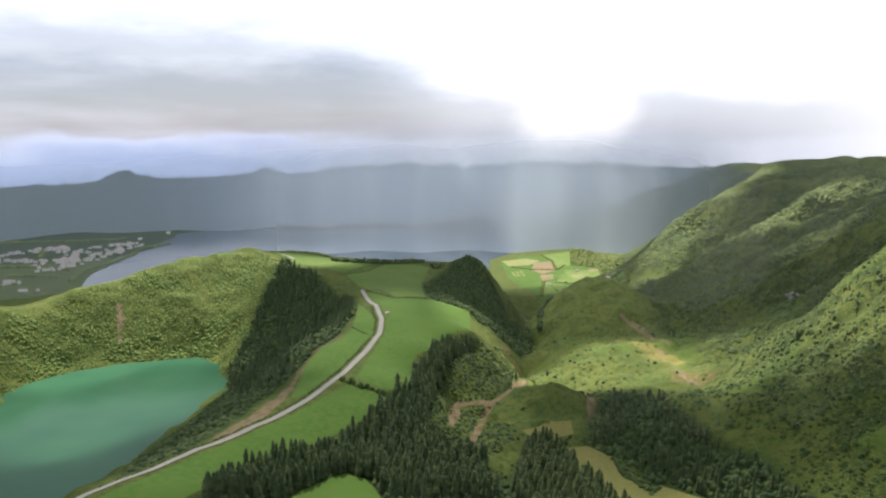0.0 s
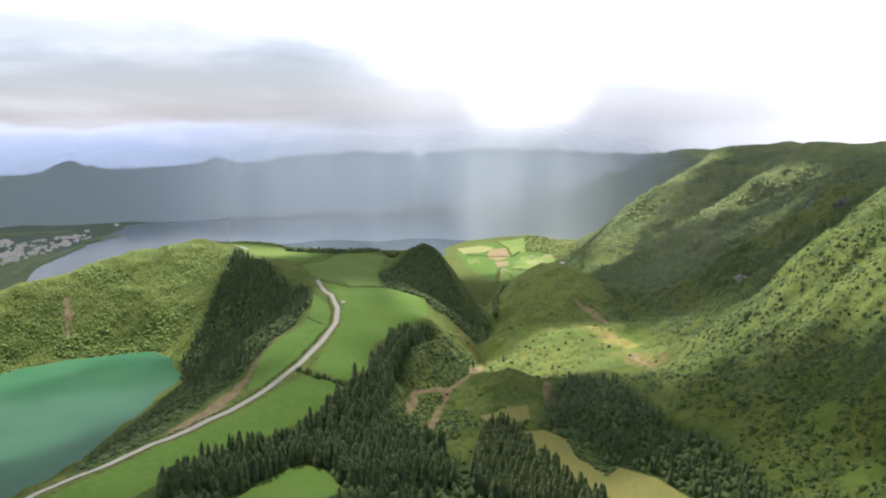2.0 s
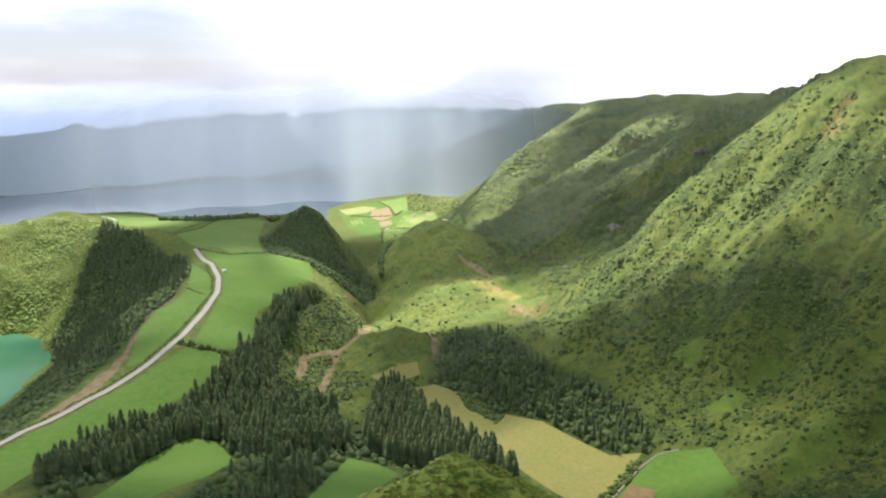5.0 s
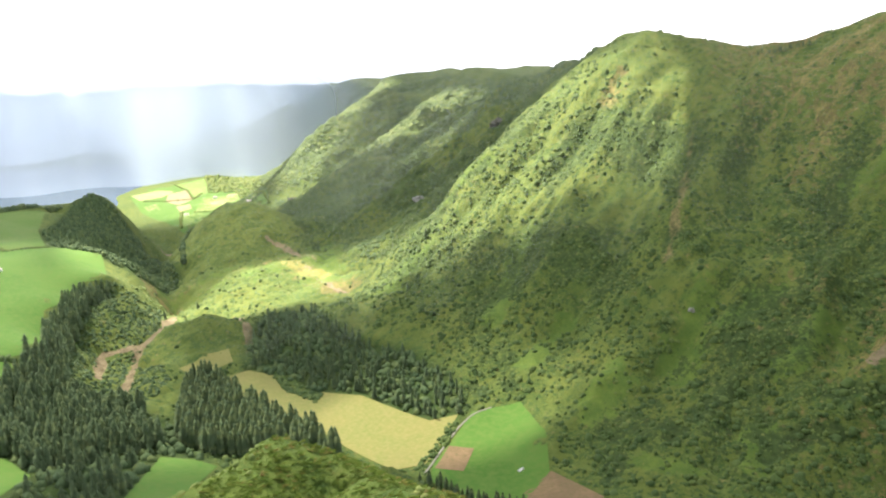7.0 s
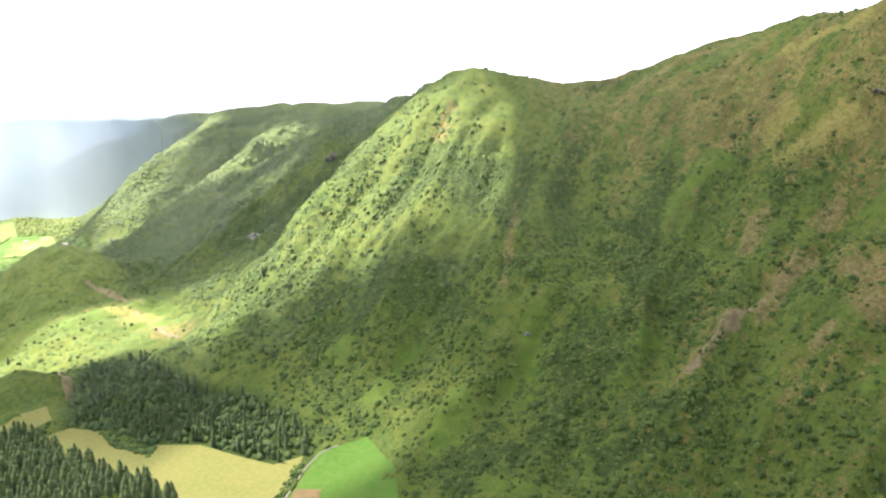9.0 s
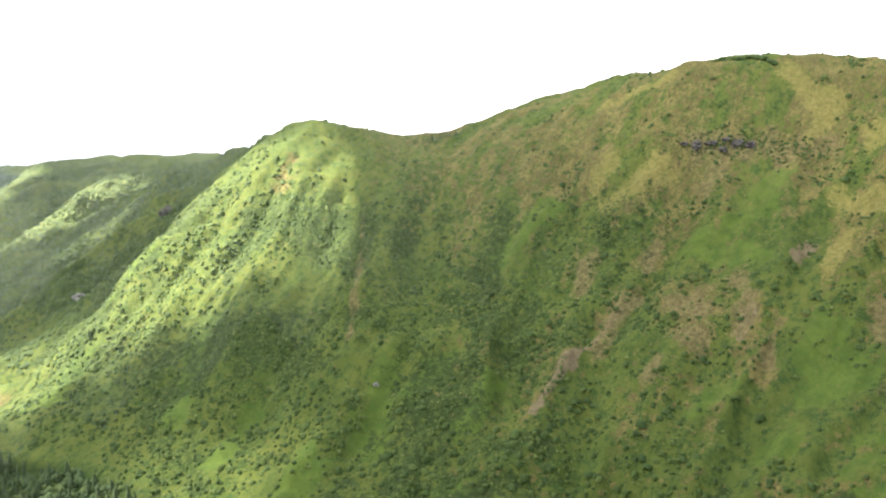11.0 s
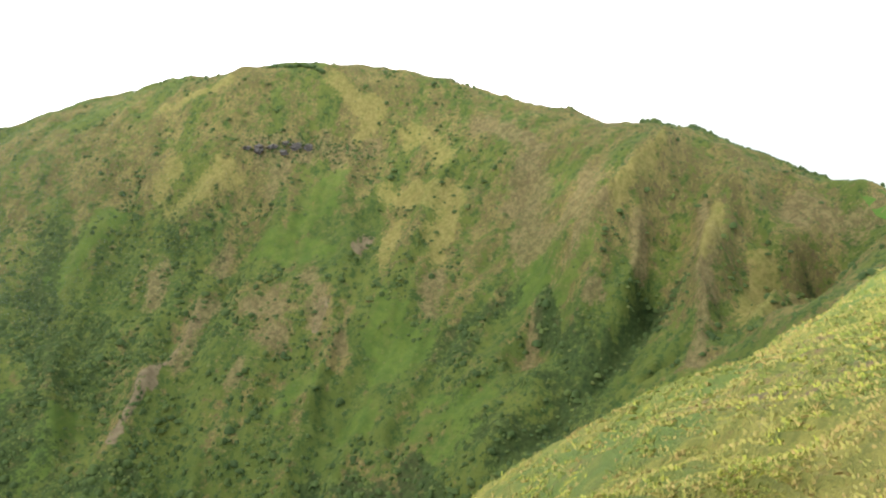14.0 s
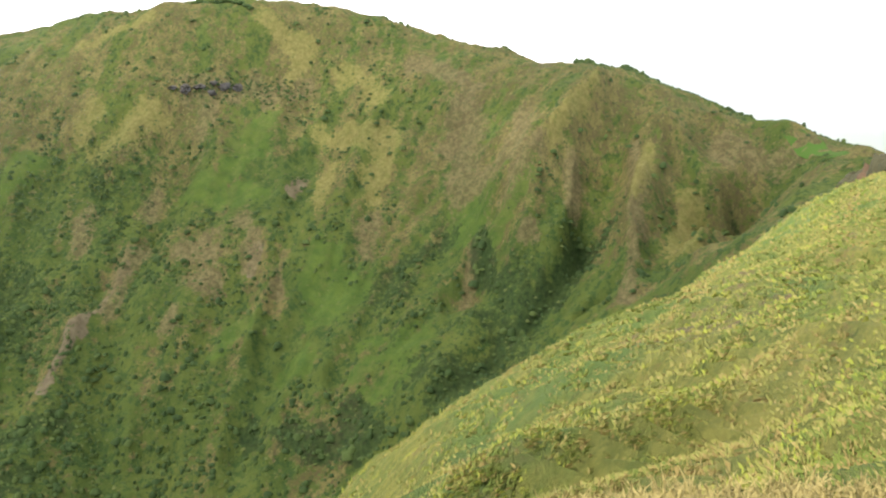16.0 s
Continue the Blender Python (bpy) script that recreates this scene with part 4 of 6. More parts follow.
def ground(x, y):
    x, y = np.asarray(x, float), np.asarray(y, float)
    shape = x.shape
    x, y = x.ravel(), y.ravel()
    z = base_height(x, y)
    r = np.hypot(x, y)
    c = calm(x, y) * smooth(r, 15, 400)
    # gullies and ribs that run down to the valley
    vr = np.hypot(x - 180, y - 420)
    steep = smooth(vr, 120, 340) * smooth(z, 150, 210) * smooth(x, 120, 380) * (1 - smooth(y, 2500, 3000))
    crest = np.minimum(edge_distance([p[:2] for p in BREAKLINES["east_rim"]], x, y, False), edge_distance([p[:2] for p in BREAKLINES["south_rim"]], x, y, False))
    steep = steep * smooth(crest, 10, 120)
    gully = np.abs(flow_noise(x, y, 46, 41, 110)) * (9 + 9 * smooth(y, 850, 1200)) + 3.2 * flow_noise(x, y, 13, 45, 45)
    gully = gully + smooth(y, 850, 1200) * (np.abs(flow_noise(x, y, 95, 47, 220)) * 24 - 8)
    rough = 5.0 * fractal(x, y, 70, 3, 3) + 1.8 * fractal(x, y, 13, 9, 3)
    far = 26 * fractal(x, y, 260, 21, 3) * smooth(r, 2200, 3200) * smooth(z, 12, 80)
    near = (0.3 * fractal(x, y, 6, 31, 3) + 0.16 * fractal(x, y, 1.9, 37, 2)) * smooth(r, 3, 12) * (1 - smooth(r, 150, 400))
    along, across = x * 0.78 - y * 0.62, x * 0.62 + y * 0.78
    near = near + (0.55 * fractal(along * 0.2, across, 3.0, 35, 3, 0.65) + 0.5 * np.abs(fractal(along * 0.16, across, 9.0, 39, 2, 0.5))) * smooth(r, 4, 14) * (1 - smooth(r, 150, 400))
    low = smooth(z, 4, 30)
    form = np.zeros(len(x))
    wx, wy = x + 6 * fractal(x, y, 35, 141, 2), y + 6 * fractal(x, y, 35, 145, 2)
    for line, hgt, width in RIBS:
        d = edge_distance(line, wx, wy, False)
        form += hgt * np.clip(1 - d / width, 0, 1) ** 1.4
    for cx, cy, width, hgt in DOMES:
        form += hgt * np.clip(1 - ((x - cx) ** 2 + (y - cy) ** 2) / width ** 2, 0, 1)
    z = z + form * low
    return (z + c * low * (rough - steep * (gully - 2)) + far + near).reshape(shape)


def mesh_object(name, verts, faces, mat, smooth_shade=True):
    me = bpy.data.meshes.new(name)
    me.from_pydata(verts, [], faces)
    me.materials.append(mat)
    if smooth_shade:
        me.shade_smooth()
    return new(name, me)


def grid_mesh(name, xs, ys, z, mat):
    nx, ny = len(xs), len(ys)
    me = bpy.data.meshes.new(name)
    gx, gy = np.meshgrid(xs, ys)
    co = np.stack([gx, gy, z], -1).reshape(-1, 3)
    i = np.arange((nx - 1) * (ny - 1))
    a = (i // (nx - 1)) * nx + i % (nx - 1)
    f = np.stack([a, a + 1, a + nx + 1, a + nx], -1)
    me.vertices.add(len(co))
    me.vertices.foreach_set("co", co.ravel())
    me.loops.add(f.size)
    me.loops.foreach_set("vertex_index", f.ravel())
    me.polygons.add(len(f))
    me.polygons.foreach_set("loop_start", np.arange(len(f)) * 4)
    me.update(calc_edges=True)
    me.materials.append(mat)
    me.shade_smooth()
    return new(name, me), gx, gy


def stops(*parts):
    """Grid lines: (to, spacing) from the first number on, each stretch with its own spacing."""
    out = [parts[0]]
    for to, step in parts[1:]:
        k = max(1, int(round((to - out[-1]) / step)))
        out += list(np.linspace(out[-1], to, k + 1)[1:])
    return np.array(out)


XS = stops(-4900, (-2400, 50), (-1000, 16), (-300, 7), (-20, 4), (-6, 2), (24, 0.9), (215, 1.7), (900, 3.6), (1100, 8), (2000, 30), (4900, 80))
YS = stops(-4900, (-900, 100), (-300, 15), (-140, 5), (20, 1.5), (60, 2.2), (130, 2.5), (800, 3.6), (1500, 5.5), (2400, 15), (4900, 30))
_gx, _gy = np.meshgrid(XS, YS)
LAND_Z = ground(_gx, _gy)
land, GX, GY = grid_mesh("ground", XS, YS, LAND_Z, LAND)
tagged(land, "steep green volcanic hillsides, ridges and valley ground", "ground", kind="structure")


def height(x, y):
    """Height of the ground sheet itself, between its grid lines."""
    x, y = np.asarray(x, float), np.asarray(y, float)
    i = np.clip(np.searchsorted(XS, x) - 1, 0, len(XS) - 2)
    j = np.clip(np.searchsorted(YS, y) - 1, 0, len(YS) - 2)
    u, v = (x - XS[i]) / (XS[i + 1] - XS[i]), (y - YS[j]) / (YS[j + 1] - YS[j])
    return (LAND_Z[j, i] * (1 - u) + LAND_Z[j, i + 1] * u) * (1 - v) + (LAND_Z[j + 1, i] * (1 - u) + LAND_Z[j + 1, i + 1] * u) * v


def cover_map():
    x, y, z = GX, GY, LAND_Z
    r = np.hypot(x, y)
    n1, n2 = fractal(x, y, 90, 51, 4, 0.6), fractal(x, y, 22, 61, 3, 0.6)
    streak = flow_noise(x, y, 30, 91, 80) + 0.9 * flow_noise(x, y, 9, 95, 40)
    # dry grass: high on the south rim and on the near slope
    high = smooth(z, 240, 440) * smooth(x - 0.35 * y, 150, 420)
    dry = smooth(n1 * 0.4 + streak * 0.9 + n2 * 0.25 + high * 0.95 - 0.33, -0.6, 1.0) * 0.74 * smooth(x - 0.6 * y, 120, 460)
    dry = np.maximum(dry, (0.15 + 0.35 * smooth(np.degrees(np.arctan2(x, y)), 45, 60)) * (r < 260) * smooth(n1 + n2, -0.2, 0.9))
    for line, width in DRY_AND_LIT_TRACKS:
        dry = np.maximum(dry, 0.72 - 0.72 * smooth(edge_distance(line, x, y, False) + 6 * n2, width * 0.3, width * 1.2))
    soil = np.zeros_like(x)
    for line, width in SOIL_TRACKS:
        soil = np.maximum(soil, 1 - smooth(edge_distance(line, x, y, False) + 2.5 * n2, width * 0.5, width))
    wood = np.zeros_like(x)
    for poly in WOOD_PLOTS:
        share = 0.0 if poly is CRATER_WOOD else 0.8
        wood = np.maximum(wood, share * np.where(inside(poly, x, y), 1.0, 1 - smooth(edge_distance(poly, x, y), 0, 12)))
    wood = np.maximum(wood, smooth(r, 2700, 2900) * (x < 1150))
    az = np.degrees(np.arctan2(x, y))
    lookout = (1 - smooth(r, 230, 300)) * np.maximum(smooth(az, 55, 75), 0.1 * smooth(z + 4 * n2, 370, 382) * (r < 140))
    col = np.stack([dry * (1 - lookout), soil, wood * 0.9, lookout], -1).reshape(-1, 4)
    at = land.data.color_attributes.new("cover", "FLOAT_COLOR", "POINT")
    at.data.foreach_set("color", col.astype(np.float32).ravel())
    m = (x > 90) & (x < 1150) & (y > -300) & (y < 2500) & (r > 250)
    tone = np.zeros((*x.shape, 4))
    px, py = x[m], y[m]
    tone[m] = np.stack([patch_share(STRAW_AND_LIT_PATCHES, px, py), patch_share(FERN_PATCHES + FERN_PATCHES_UPPER, px, py),
                        patch_share(TURF_PATCHES + TURF_AND_LIT_PATCHES, px, py), np.maximum(patch_share(THICKETS + DARK_HOLLOWS_SOUTH, px, py), 0.62 * scrub_land(px, py, z[m]))], -1)
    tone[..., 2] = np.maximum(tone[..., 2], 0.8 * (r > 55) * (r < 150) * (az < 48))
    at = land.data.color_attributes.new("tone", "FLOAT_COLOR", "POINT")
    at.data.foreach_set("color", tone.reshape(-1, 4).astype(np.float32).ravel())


cover_map()


def sheet(name, poly, lift, mat, step, label, category, kind="structure"):
    """A plot that lies on the ground: its outline filled with small triangles that follow the land."""
    from mathutils.geometry import delaunay_2d_cdt
    out = [Vector(p[:2]) for p in refine([(*p, 0) for p in poly + poly[:1]], step)[:-1]]
    edges = [(i, (i + 1) % len(out)) for i in range(len(out))]
    xs, ys = [p[0] for p in poly], [p[1] for p in poly]
    gx, gy = np.meshgrid(np.arange(min(xs), max(xs), step), np.arange(min(ys), max(ys), step))
    gx, gy = gx.ravel(), gy.ravel()
    ok = inside(poly, gx, gy) & (edge_distance(poly, gx, gy) > step * 0.4)
    pts = out + [Vector(p) for p in zip(gx[ok], gy[ok])]
    v, _, f, *_ = delaunay_2d_cdt(pts, edges, [list(range(len(out)))], 2, 1e-4)
    vx, vy = np.array([p[0] for p in v]), np.array([p[1] for p in v])
    z = height(vx, vy) + lift
    ob = mesh_object(name, list(zip(vx, vy, z)), [list(q) for q in f], mat)
    ob.data.validate()
    return tagged(ob, label, category, kind=kind)


def strip(name, line, width, lift, mat, label, category, kind="structure", step=6.0):
    """A road or track: a cambered band along a line."""
    c = np.array(refine([(*p[:2], 0) for p in line], step))[:, :2]
    for _ in range(3):
        c[1:-1] = (c[:-2] + 2 * c[1:-1] + c[2:]) / 4
    d = np.gradient(c, axis=0)
    d /= np.hypot(d[:, :1], d[:, 1:])
    side = np.stack([d[:, 1], -d[:, 0]], -1)
    off = [-0.5, -0.25, 0, 0.25, 0.5]
    rows = [c + side * width * o for o in off]
    zc = height(c[:, 0], c[:, 1])
    verts = []
    for o, q in zip(off, rows):
        z = np.maximum(height(q[:, 0], q[:, 1]), zc - 0.4) + lift + 0.12 * (1 - abs(o) * 2)
        verts += [tuple(p) for p in np.stack([q[:, 0], q[:, 1], z], -1)]
    n = len(c)
    faces = [(k * n + i, (k + 1) * n + i, (k + 1) * n + i + 1, k * n + i + 1) for k in range(4) for i in range(n - 1)]
    return tagged(mesh_object(name, verts, faces, mat), label, category, kind=kind)

# ---- cloud deck, rain and haze sheets ----
def set_density(ob, values):
    at = ob.data.attributes.new("thickness", "FLOAT", "POINT")
    at.data.foreach_set("value", np.asarray(values, np.float32).ravel())


# gaps placed in the out-of-view cloud deck to light chosen ground: middle x, y, z on the ground that the sun reaches
# through them, half length, half width, turn, share let through
GAPS = [(-470, 1190, 170, 270, 150, 37, 1.0), (-260, 1360, 195, 120, 90, 0, 0.9), (-60, 900, 200, 260, 120, 95, 0.42),
        (350, 2350, 10, 450, 360, 90, 0.8), (200, 940, 145, 230, 105, 140, 1.0), (210, 1170, 170, 150, 110, 0, 0.25),
        (440, 790, 300, 280, 70, -20, 1.0), (0, 560, 180, 180, 130, 0, 0.35), (590, 750, 400, 105, 66, -10, 1.0), (0, 2720, 200, 900, 420, 0, 0.6), (700, 2000, 230, 430, 120, 46, 1.0), (770, 1670, 240, 200, 70, 150, 1.0), (600, 1240, 270, 150, 50, 20, 0.5),
        (90, -30, 420, 190, 150, 0, 0.56), (25, 110, 378, 90, 70, 0, 0.45), (190, 480, 165, 170, 120, 0, 0.45),
        (-130, 560, 210, 150, 90, 60, 0.32), (-470, 920, 95, 230, 130, 30, 0.6), (800, 260, 420, 380, 120, 90, 0.13),
        (600, -90, 400, 110, 60, 0, 0.14)]


def cloud_deck(top):
    xs, ys = np.arange(-5200, 2601, 38.0), np.arange(-1600, 6001, 38.0)
    gx, gy = np.meshgrid(xs, ys)
    open_sky = np.full(gx.shape, 0.07)
    wob = 45 * fractal(gx, gy, 170, 101, 3), 45 * fractal(gx, gy, 170, 131, 3)
    for cx, cy, cz, a, b, turn, share in GAPS:
        k = (top - cz) / SUN_WAY.z
        dx, dy = gx - SUN_WAY.x * k - cx + wob[0], gy - SUN_WAY.y * k - cy + wob[1]
        c, s = math.cos(radians(turn)), math.sin(radians(turn))
        d = np.hypot((dx * c + dy * s) / a, (dy * c - dx * s) / b)
        open_sky = np.maximum(open_sky, share * (1 - smooth(d, 0.65, 1.2)))
    z = top + 50 * fractal(gx, gy, 300, 111, 3)
    ob, _, _ = grid_mesh("cloud_deck", xs, ys, z, CLOUD)
    set_density(ob, 1 - open_sky)
    return tagged(ob, "out-of-view cloud deck with gaps placed to light the land", "cloud", kind="stuff")


# unseen deck, added to shade all land that no gap lights
cloud_deck(1400.0)


def rain_haze_sheet(r, az0, az1, z0, z1, veil, mat, label):
    """A translucent sheet on an arc that stands in for rain, mist or haze; veil(az, z) is how dense it is."""
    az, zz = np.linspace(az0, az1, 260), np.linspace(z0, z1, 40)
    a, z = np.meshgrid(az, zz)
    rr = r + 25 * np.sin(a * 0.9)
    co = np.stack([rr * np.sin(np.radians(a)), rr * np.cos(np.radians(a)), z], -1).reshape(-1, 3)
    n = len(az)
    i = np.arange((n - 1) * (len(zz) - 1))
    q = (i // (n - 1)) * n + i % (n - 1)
    ob = mesh_object("rain_haze_sheet", co.tolist(), np.stack([q, q + 1, q + n + 1, q + n], -1).tolist(), mat)
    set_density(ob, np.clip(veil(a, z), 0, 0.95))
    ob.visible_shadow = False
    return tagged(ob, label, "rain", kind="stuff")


# one sheet paints both the rain shafts and the haze over the lake
def shower_haze(a, z):
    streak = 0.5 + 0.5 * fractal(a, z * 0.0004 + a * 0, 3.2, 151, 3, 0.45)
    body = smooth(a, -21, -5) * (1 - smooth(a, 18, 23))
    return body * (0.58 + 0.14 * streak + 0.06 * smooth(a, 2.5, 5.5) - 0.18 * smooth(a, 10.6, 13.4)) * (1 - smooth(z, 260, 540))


rain_haze_sheet(2720, -24, 25, 0.6, 620, shower_haze, RAIN, "translucent sheet for pale rain shafts and painted haze over the lake")
# blue-grey sheets that paint distance haze before the far wall and the plain
rain_haze_sheet(3420, -60, 24, 2, 520, lambda a, z: (0.36 + 0.22 * smooth(a, -26, -6)) * (1 - smooth(z, 230, 480)) * (1 - smooth(a, 14, 22)), BLUE_HAZE, "translucent blue-grey sheet painting distance haze before the far crater wall")
rain_haze_sheet(2230, -60, -9, 1, 420, lambda a, z: 0.12 * (1 - smooth(z, 120, 400)) * (1 - smooth(a, -19, -10)), BLUE_HAZE, "translucent blue-grey sheet painting distance haze over the village plain")
# white sheet added beyond the saddle to cover the far ground with sky white
rain_haze_sheet(1500, 92, 150, 60, 560, lambda a, z: 0.95 * smooth(a, 94, 99) * (1 - smooth(z, 430, 540)), HAZE, "white sheet added to hide the far land beyond the saddle")
# thin sheets added as painted haze, to lift the valley's dark tones
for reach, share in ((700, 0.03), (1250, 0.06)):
    rain_haze_sheet(reach, -2, 78, 60, 560, lambda a, z, share=share: share * smooth(a, 0, 22) * (1 - smooth(a, 40, 70)) * (1 - smooth(z, 420, 550)), HAZE, "faint translucent sheet painting haze over the valley")

# ---- lakes, fields, road ----
def lake(name, poly, z, mat, label):
    ob = mesh_object(name, [(x, y, z) for x, y in poly], [list(range(len(poly)))], mat, False)
    return tagged(ob, label, "lake", kind="structure")


lake("water", LAKE_GREEN, 95.0, GREEN_WATER, "calm emerald green crater lake below wooded walls")
lake("water", LAKE_BLUE, 0.5, BLUE_WATER, "grey-blue lake under falling rain")
for nm, poly, mat, label in (
        ("meadow", MEADOW_MAIN, MEADOW, "bright green pasture beside the curving road"),
        ("meadow", MEADOW_LOW, MEADOW, "bright green pasture below the road, edged by conifers"),
        ("meadow", MEADOW_STRIP, MEADOW, "narrow green pasture between road and wooded crater rim"),
        ("meadow", MEADOW_UPPER, PALE_MEADOW, "pale green pasture enclosed by dark hedges"),
        ("meadow", MEADOW_TOP, PALE_MEADOW, "pale sunny pasture on the plateau's far edge"),
        ("meadow", MEADOW_NEAR, MEADOW, "small green clearing among dark conifers"),
        ("meadow", MEADOW_SIDE, MEADOW, "sloping green clearing beside a grassy mound"),
        ("meadow", FAR_PASTURE, MEADOW, "far green pasture on the saddle"),
        ("meadow", PASTURE, MEADOW, "vivid green pasture at the mountain's foot"),
        ("hay_field", HAY_FIELD, HAY, "yellow mown hay field between two conifer groves"),
        ("hay_field", HAY_STRIP, HAY, "small yellowish field beside the conifers"),
        ("soil_field", SOIL_FIELD, SOIL, "brown bare earth at the pasture's lower end")):
    sheet(nm, poly, 0.25, mat, 8.0, label, "field")
for poly in PENINSULA:
    sheet("meadow", poly, 0.3, MEADOW, 14.0, "sunlit pastures on the low tongue of land by the lake", "field")
for plots, mat, label in ((CROP_PALE, CROP, "pale ripe crop field near the lake shore"), (CROP_BROWN, CROP_SOIL, "ploughed pinkish brown field near the lake shore"),
                          (CROP_LIGHT, LIGHT_MEADOW, "sunny light green field near the lake shore"), (CROP_GREEN, MEADOW, "green pasture near the lake shore")):
    for poly in plots:
        sheet("crop_field", poly, 0.6, mat, 14.0, label, "field")
sheet("soil_patch", SOIL_PATCH, 0.5, SOIL, 5.0, "reddish bare earth yard in the pasture", "field")
strip("road", ROAD_LINE, 5.6, 0.45, ASPHALT, "pale grey winding asphalt road along the crater rim", "road")

strip("road", ROAD_FAR, 6.0, 0.45, ASPHALT, "pale grey road at the plateau's far edge", "road")


# ---- plants ----
def lump(seed, detail, squash, rough):
    """A leafy clump: an icosphere with an uneven outline, cut flat at its foot."""
    bm = bmesh.new()
    bmesh.ops.create_icosphere(bm, subdivisions=detail, radius=1)
    for v in bm.verts:
        k = 1 + rough * noise.noise(v.co * 2.1 + Vector((seed * 7.3, seed, 0))) + rough * 0.6 * noise.noise(v.co * 5 + Vector((0, seed * 3.1, 0)))
        v.co = Vector((v.co.x * k, v.co.y * k, max(v.co.z * k * squash, -0.3)))
    co = np.array([v.co[:] for v in bm.verts])
    f = np.array([[v.index for v in p.verts] for p in bm.faces])
    bm.free()
    return co, f


def conifer_shape(seed, tiers=7, points=7):
    """A narrow cedar crown: ragged drooping tiers round a stem, 1 high."""
    rnd = random.Random(seed)
    co, f = [], []
    for k in range(tiers):
        z0, z1 = 0.08 + 0.84 * k / tiers, 0.08 + 0.84 * (k + 1.9) / tiers
        rad = 0.20 * (1 - (k / tiers) ** 2.2 * 0.8) * rnd.uniform(0.85, 1.15)
        b = len(co)
        co.append((rnd.uniform(-0.01, 0.01), rnd.uniform(-0.01, 0.01), min(z1, 1.0)))
        tw = rnd.uniform(0, 6)
        for i in range(points * 2):
            a = tw + math.pi * i / points
            q = rad * (rnd.uniform(0.9, 1.15) if i % 2 else rnd.uniform(0.5, 0.7))
            co.append((q * math.cos(a), q * math.sin(a), z0 + (0.0 if i % 2 else 0.05) + rnd.uniform(-0.02, 0.02)))
        f += [(b, b + 1 + i, b + 1 + (i + 1) % (points * 2)) for i in range(points * 2)]
    return np.array(co), np.array(f)


def joined(name, shapes, places, mat, label, category):
    """Many plants too small to count, as one mesh. places: x, y, z, width, height, turn."""
    rng = np.random.default_rng(len(places))
    pick = rng.integers(0, len(shapes), len(places))
    vs, fs, base = [], [], 0
    for s, (co, f) in enumerate(shapes):
        q = places[pick == s]
        if not len(q):
            continue
        c, n = np.cos(q[:, 5])[:, None], np.sin(q[:, 5])[:, None]
        x, y = co[None, :, 0] * q[:, 3:4], co[None, :, 1] * q[:, 3:4]
        v = np.stack([x * c - y * n + q[:, 0:1], x * n + y * c + q[:, 1:2], co[None, :, 2] * q[:, 4:5] + q[:, 2:3]], -1)
        fs.append((f[None] + (np.arange(len(q)) * len(co))[:, None, None] + base).reshape(-1, 3))
        vs.append(v.reshape(-1, 3))
        base += v.shape[0] * v.shape[1]
    co, f = np.concatenate(vs), np.concatenate(fs)
    me = bpy.data.meshes.new(name)
    me.vertices.add(len(co))
    me.vertices.foreach_set("co", co.ravel())
    me.loops.add(f.size)
    me.loops.foreach_set("vertex_index", f.ravel())
    me.polygons.add(len(f))
    me.polygons.foreach_set("loop_start", np.arange(len(f)) * 3)
    me.update(calc_edges=True)
    me.materials.append(mat)
    me.shade_smooth()
    return tagged(new(name, me), label, category, kind="stuff")


def spread(poly, gap, seed, jitter=0.45):
    """Points about gap apart inside an outline."""
    rng = np.random.default_rng(seed)
    xs, ys = [p[0] for p in poly], [p[1] for p in poly]
    gx, gy = np.meshgrid(np.arange(min(xs), max(xs), gap), np.arange(min(ys), max(ys), gap))
    x = gx.ravel() + rng.uniform(-jitter, jitter, gx.size) * gap
    y = gy.ravel() + rng.uniform(-jitter, jitter, gx.size) * gap
    ok = inside(poly, x, y)
    return x[ok], y[ok], rng


def outside_plots(x, y, margin=2.0):
    ok = edge_distance(ROAD_LINE, x, y, False) > 6
    for p in FLAT_PLOTS[:-1] + [SOIL_PATCH]:
        ok &= ~(inside(p, x, y) | (edge_distance(p, x, y) < margin))
    return ok


def planted(x, y, rng, w, hgt, sink=0.3):
    k = len(x)
    wd, ht = rng.uniform(*w, k), rng.uniform(*hgt, k)
    return np.stack([x, y, height(x, y) - sink, wd, ht, rng.uniform(0, 6.28, k)], -1)


CEDARS = [conifer_shape(i) for i in range(6)]
LUMPS = [lump(i, 2, 0.8, 0.5) for i in range(5)]
def cap(seed):
    """A small shrub of few faces: a peaked, uneven dome on five sides."""
    rnd = random.Random(seed)
    co = [(rnd.uniform(-0.15, 0.15), rnd.uniform(-0.15, 0.15), rnd.uniform(0.8, 1.0))]
    for rad, z in ((0.72, 0.55), (0.95, -0.15)):
        co += [(rad * rnd.uniform(0.7, 1.25) * math.cos(1.2566 * i + seed), rad * rnd.uniform(0.7, 1.25) * math.sin(1.2566 * i + seed), z * rnd.uniform(0.7, 1.3)) for i in range(5)]
    f = [(0, 1 + i, 1 + (i + 1) % 5) for i in range(5)]
    for i in range(5):
        j = (i + 1) % 5
        f += [(1 + i, 6 + i, 6 + j), (1 + i, 6 + j, 1 + j)]
    return np.array(co), np.array(f)


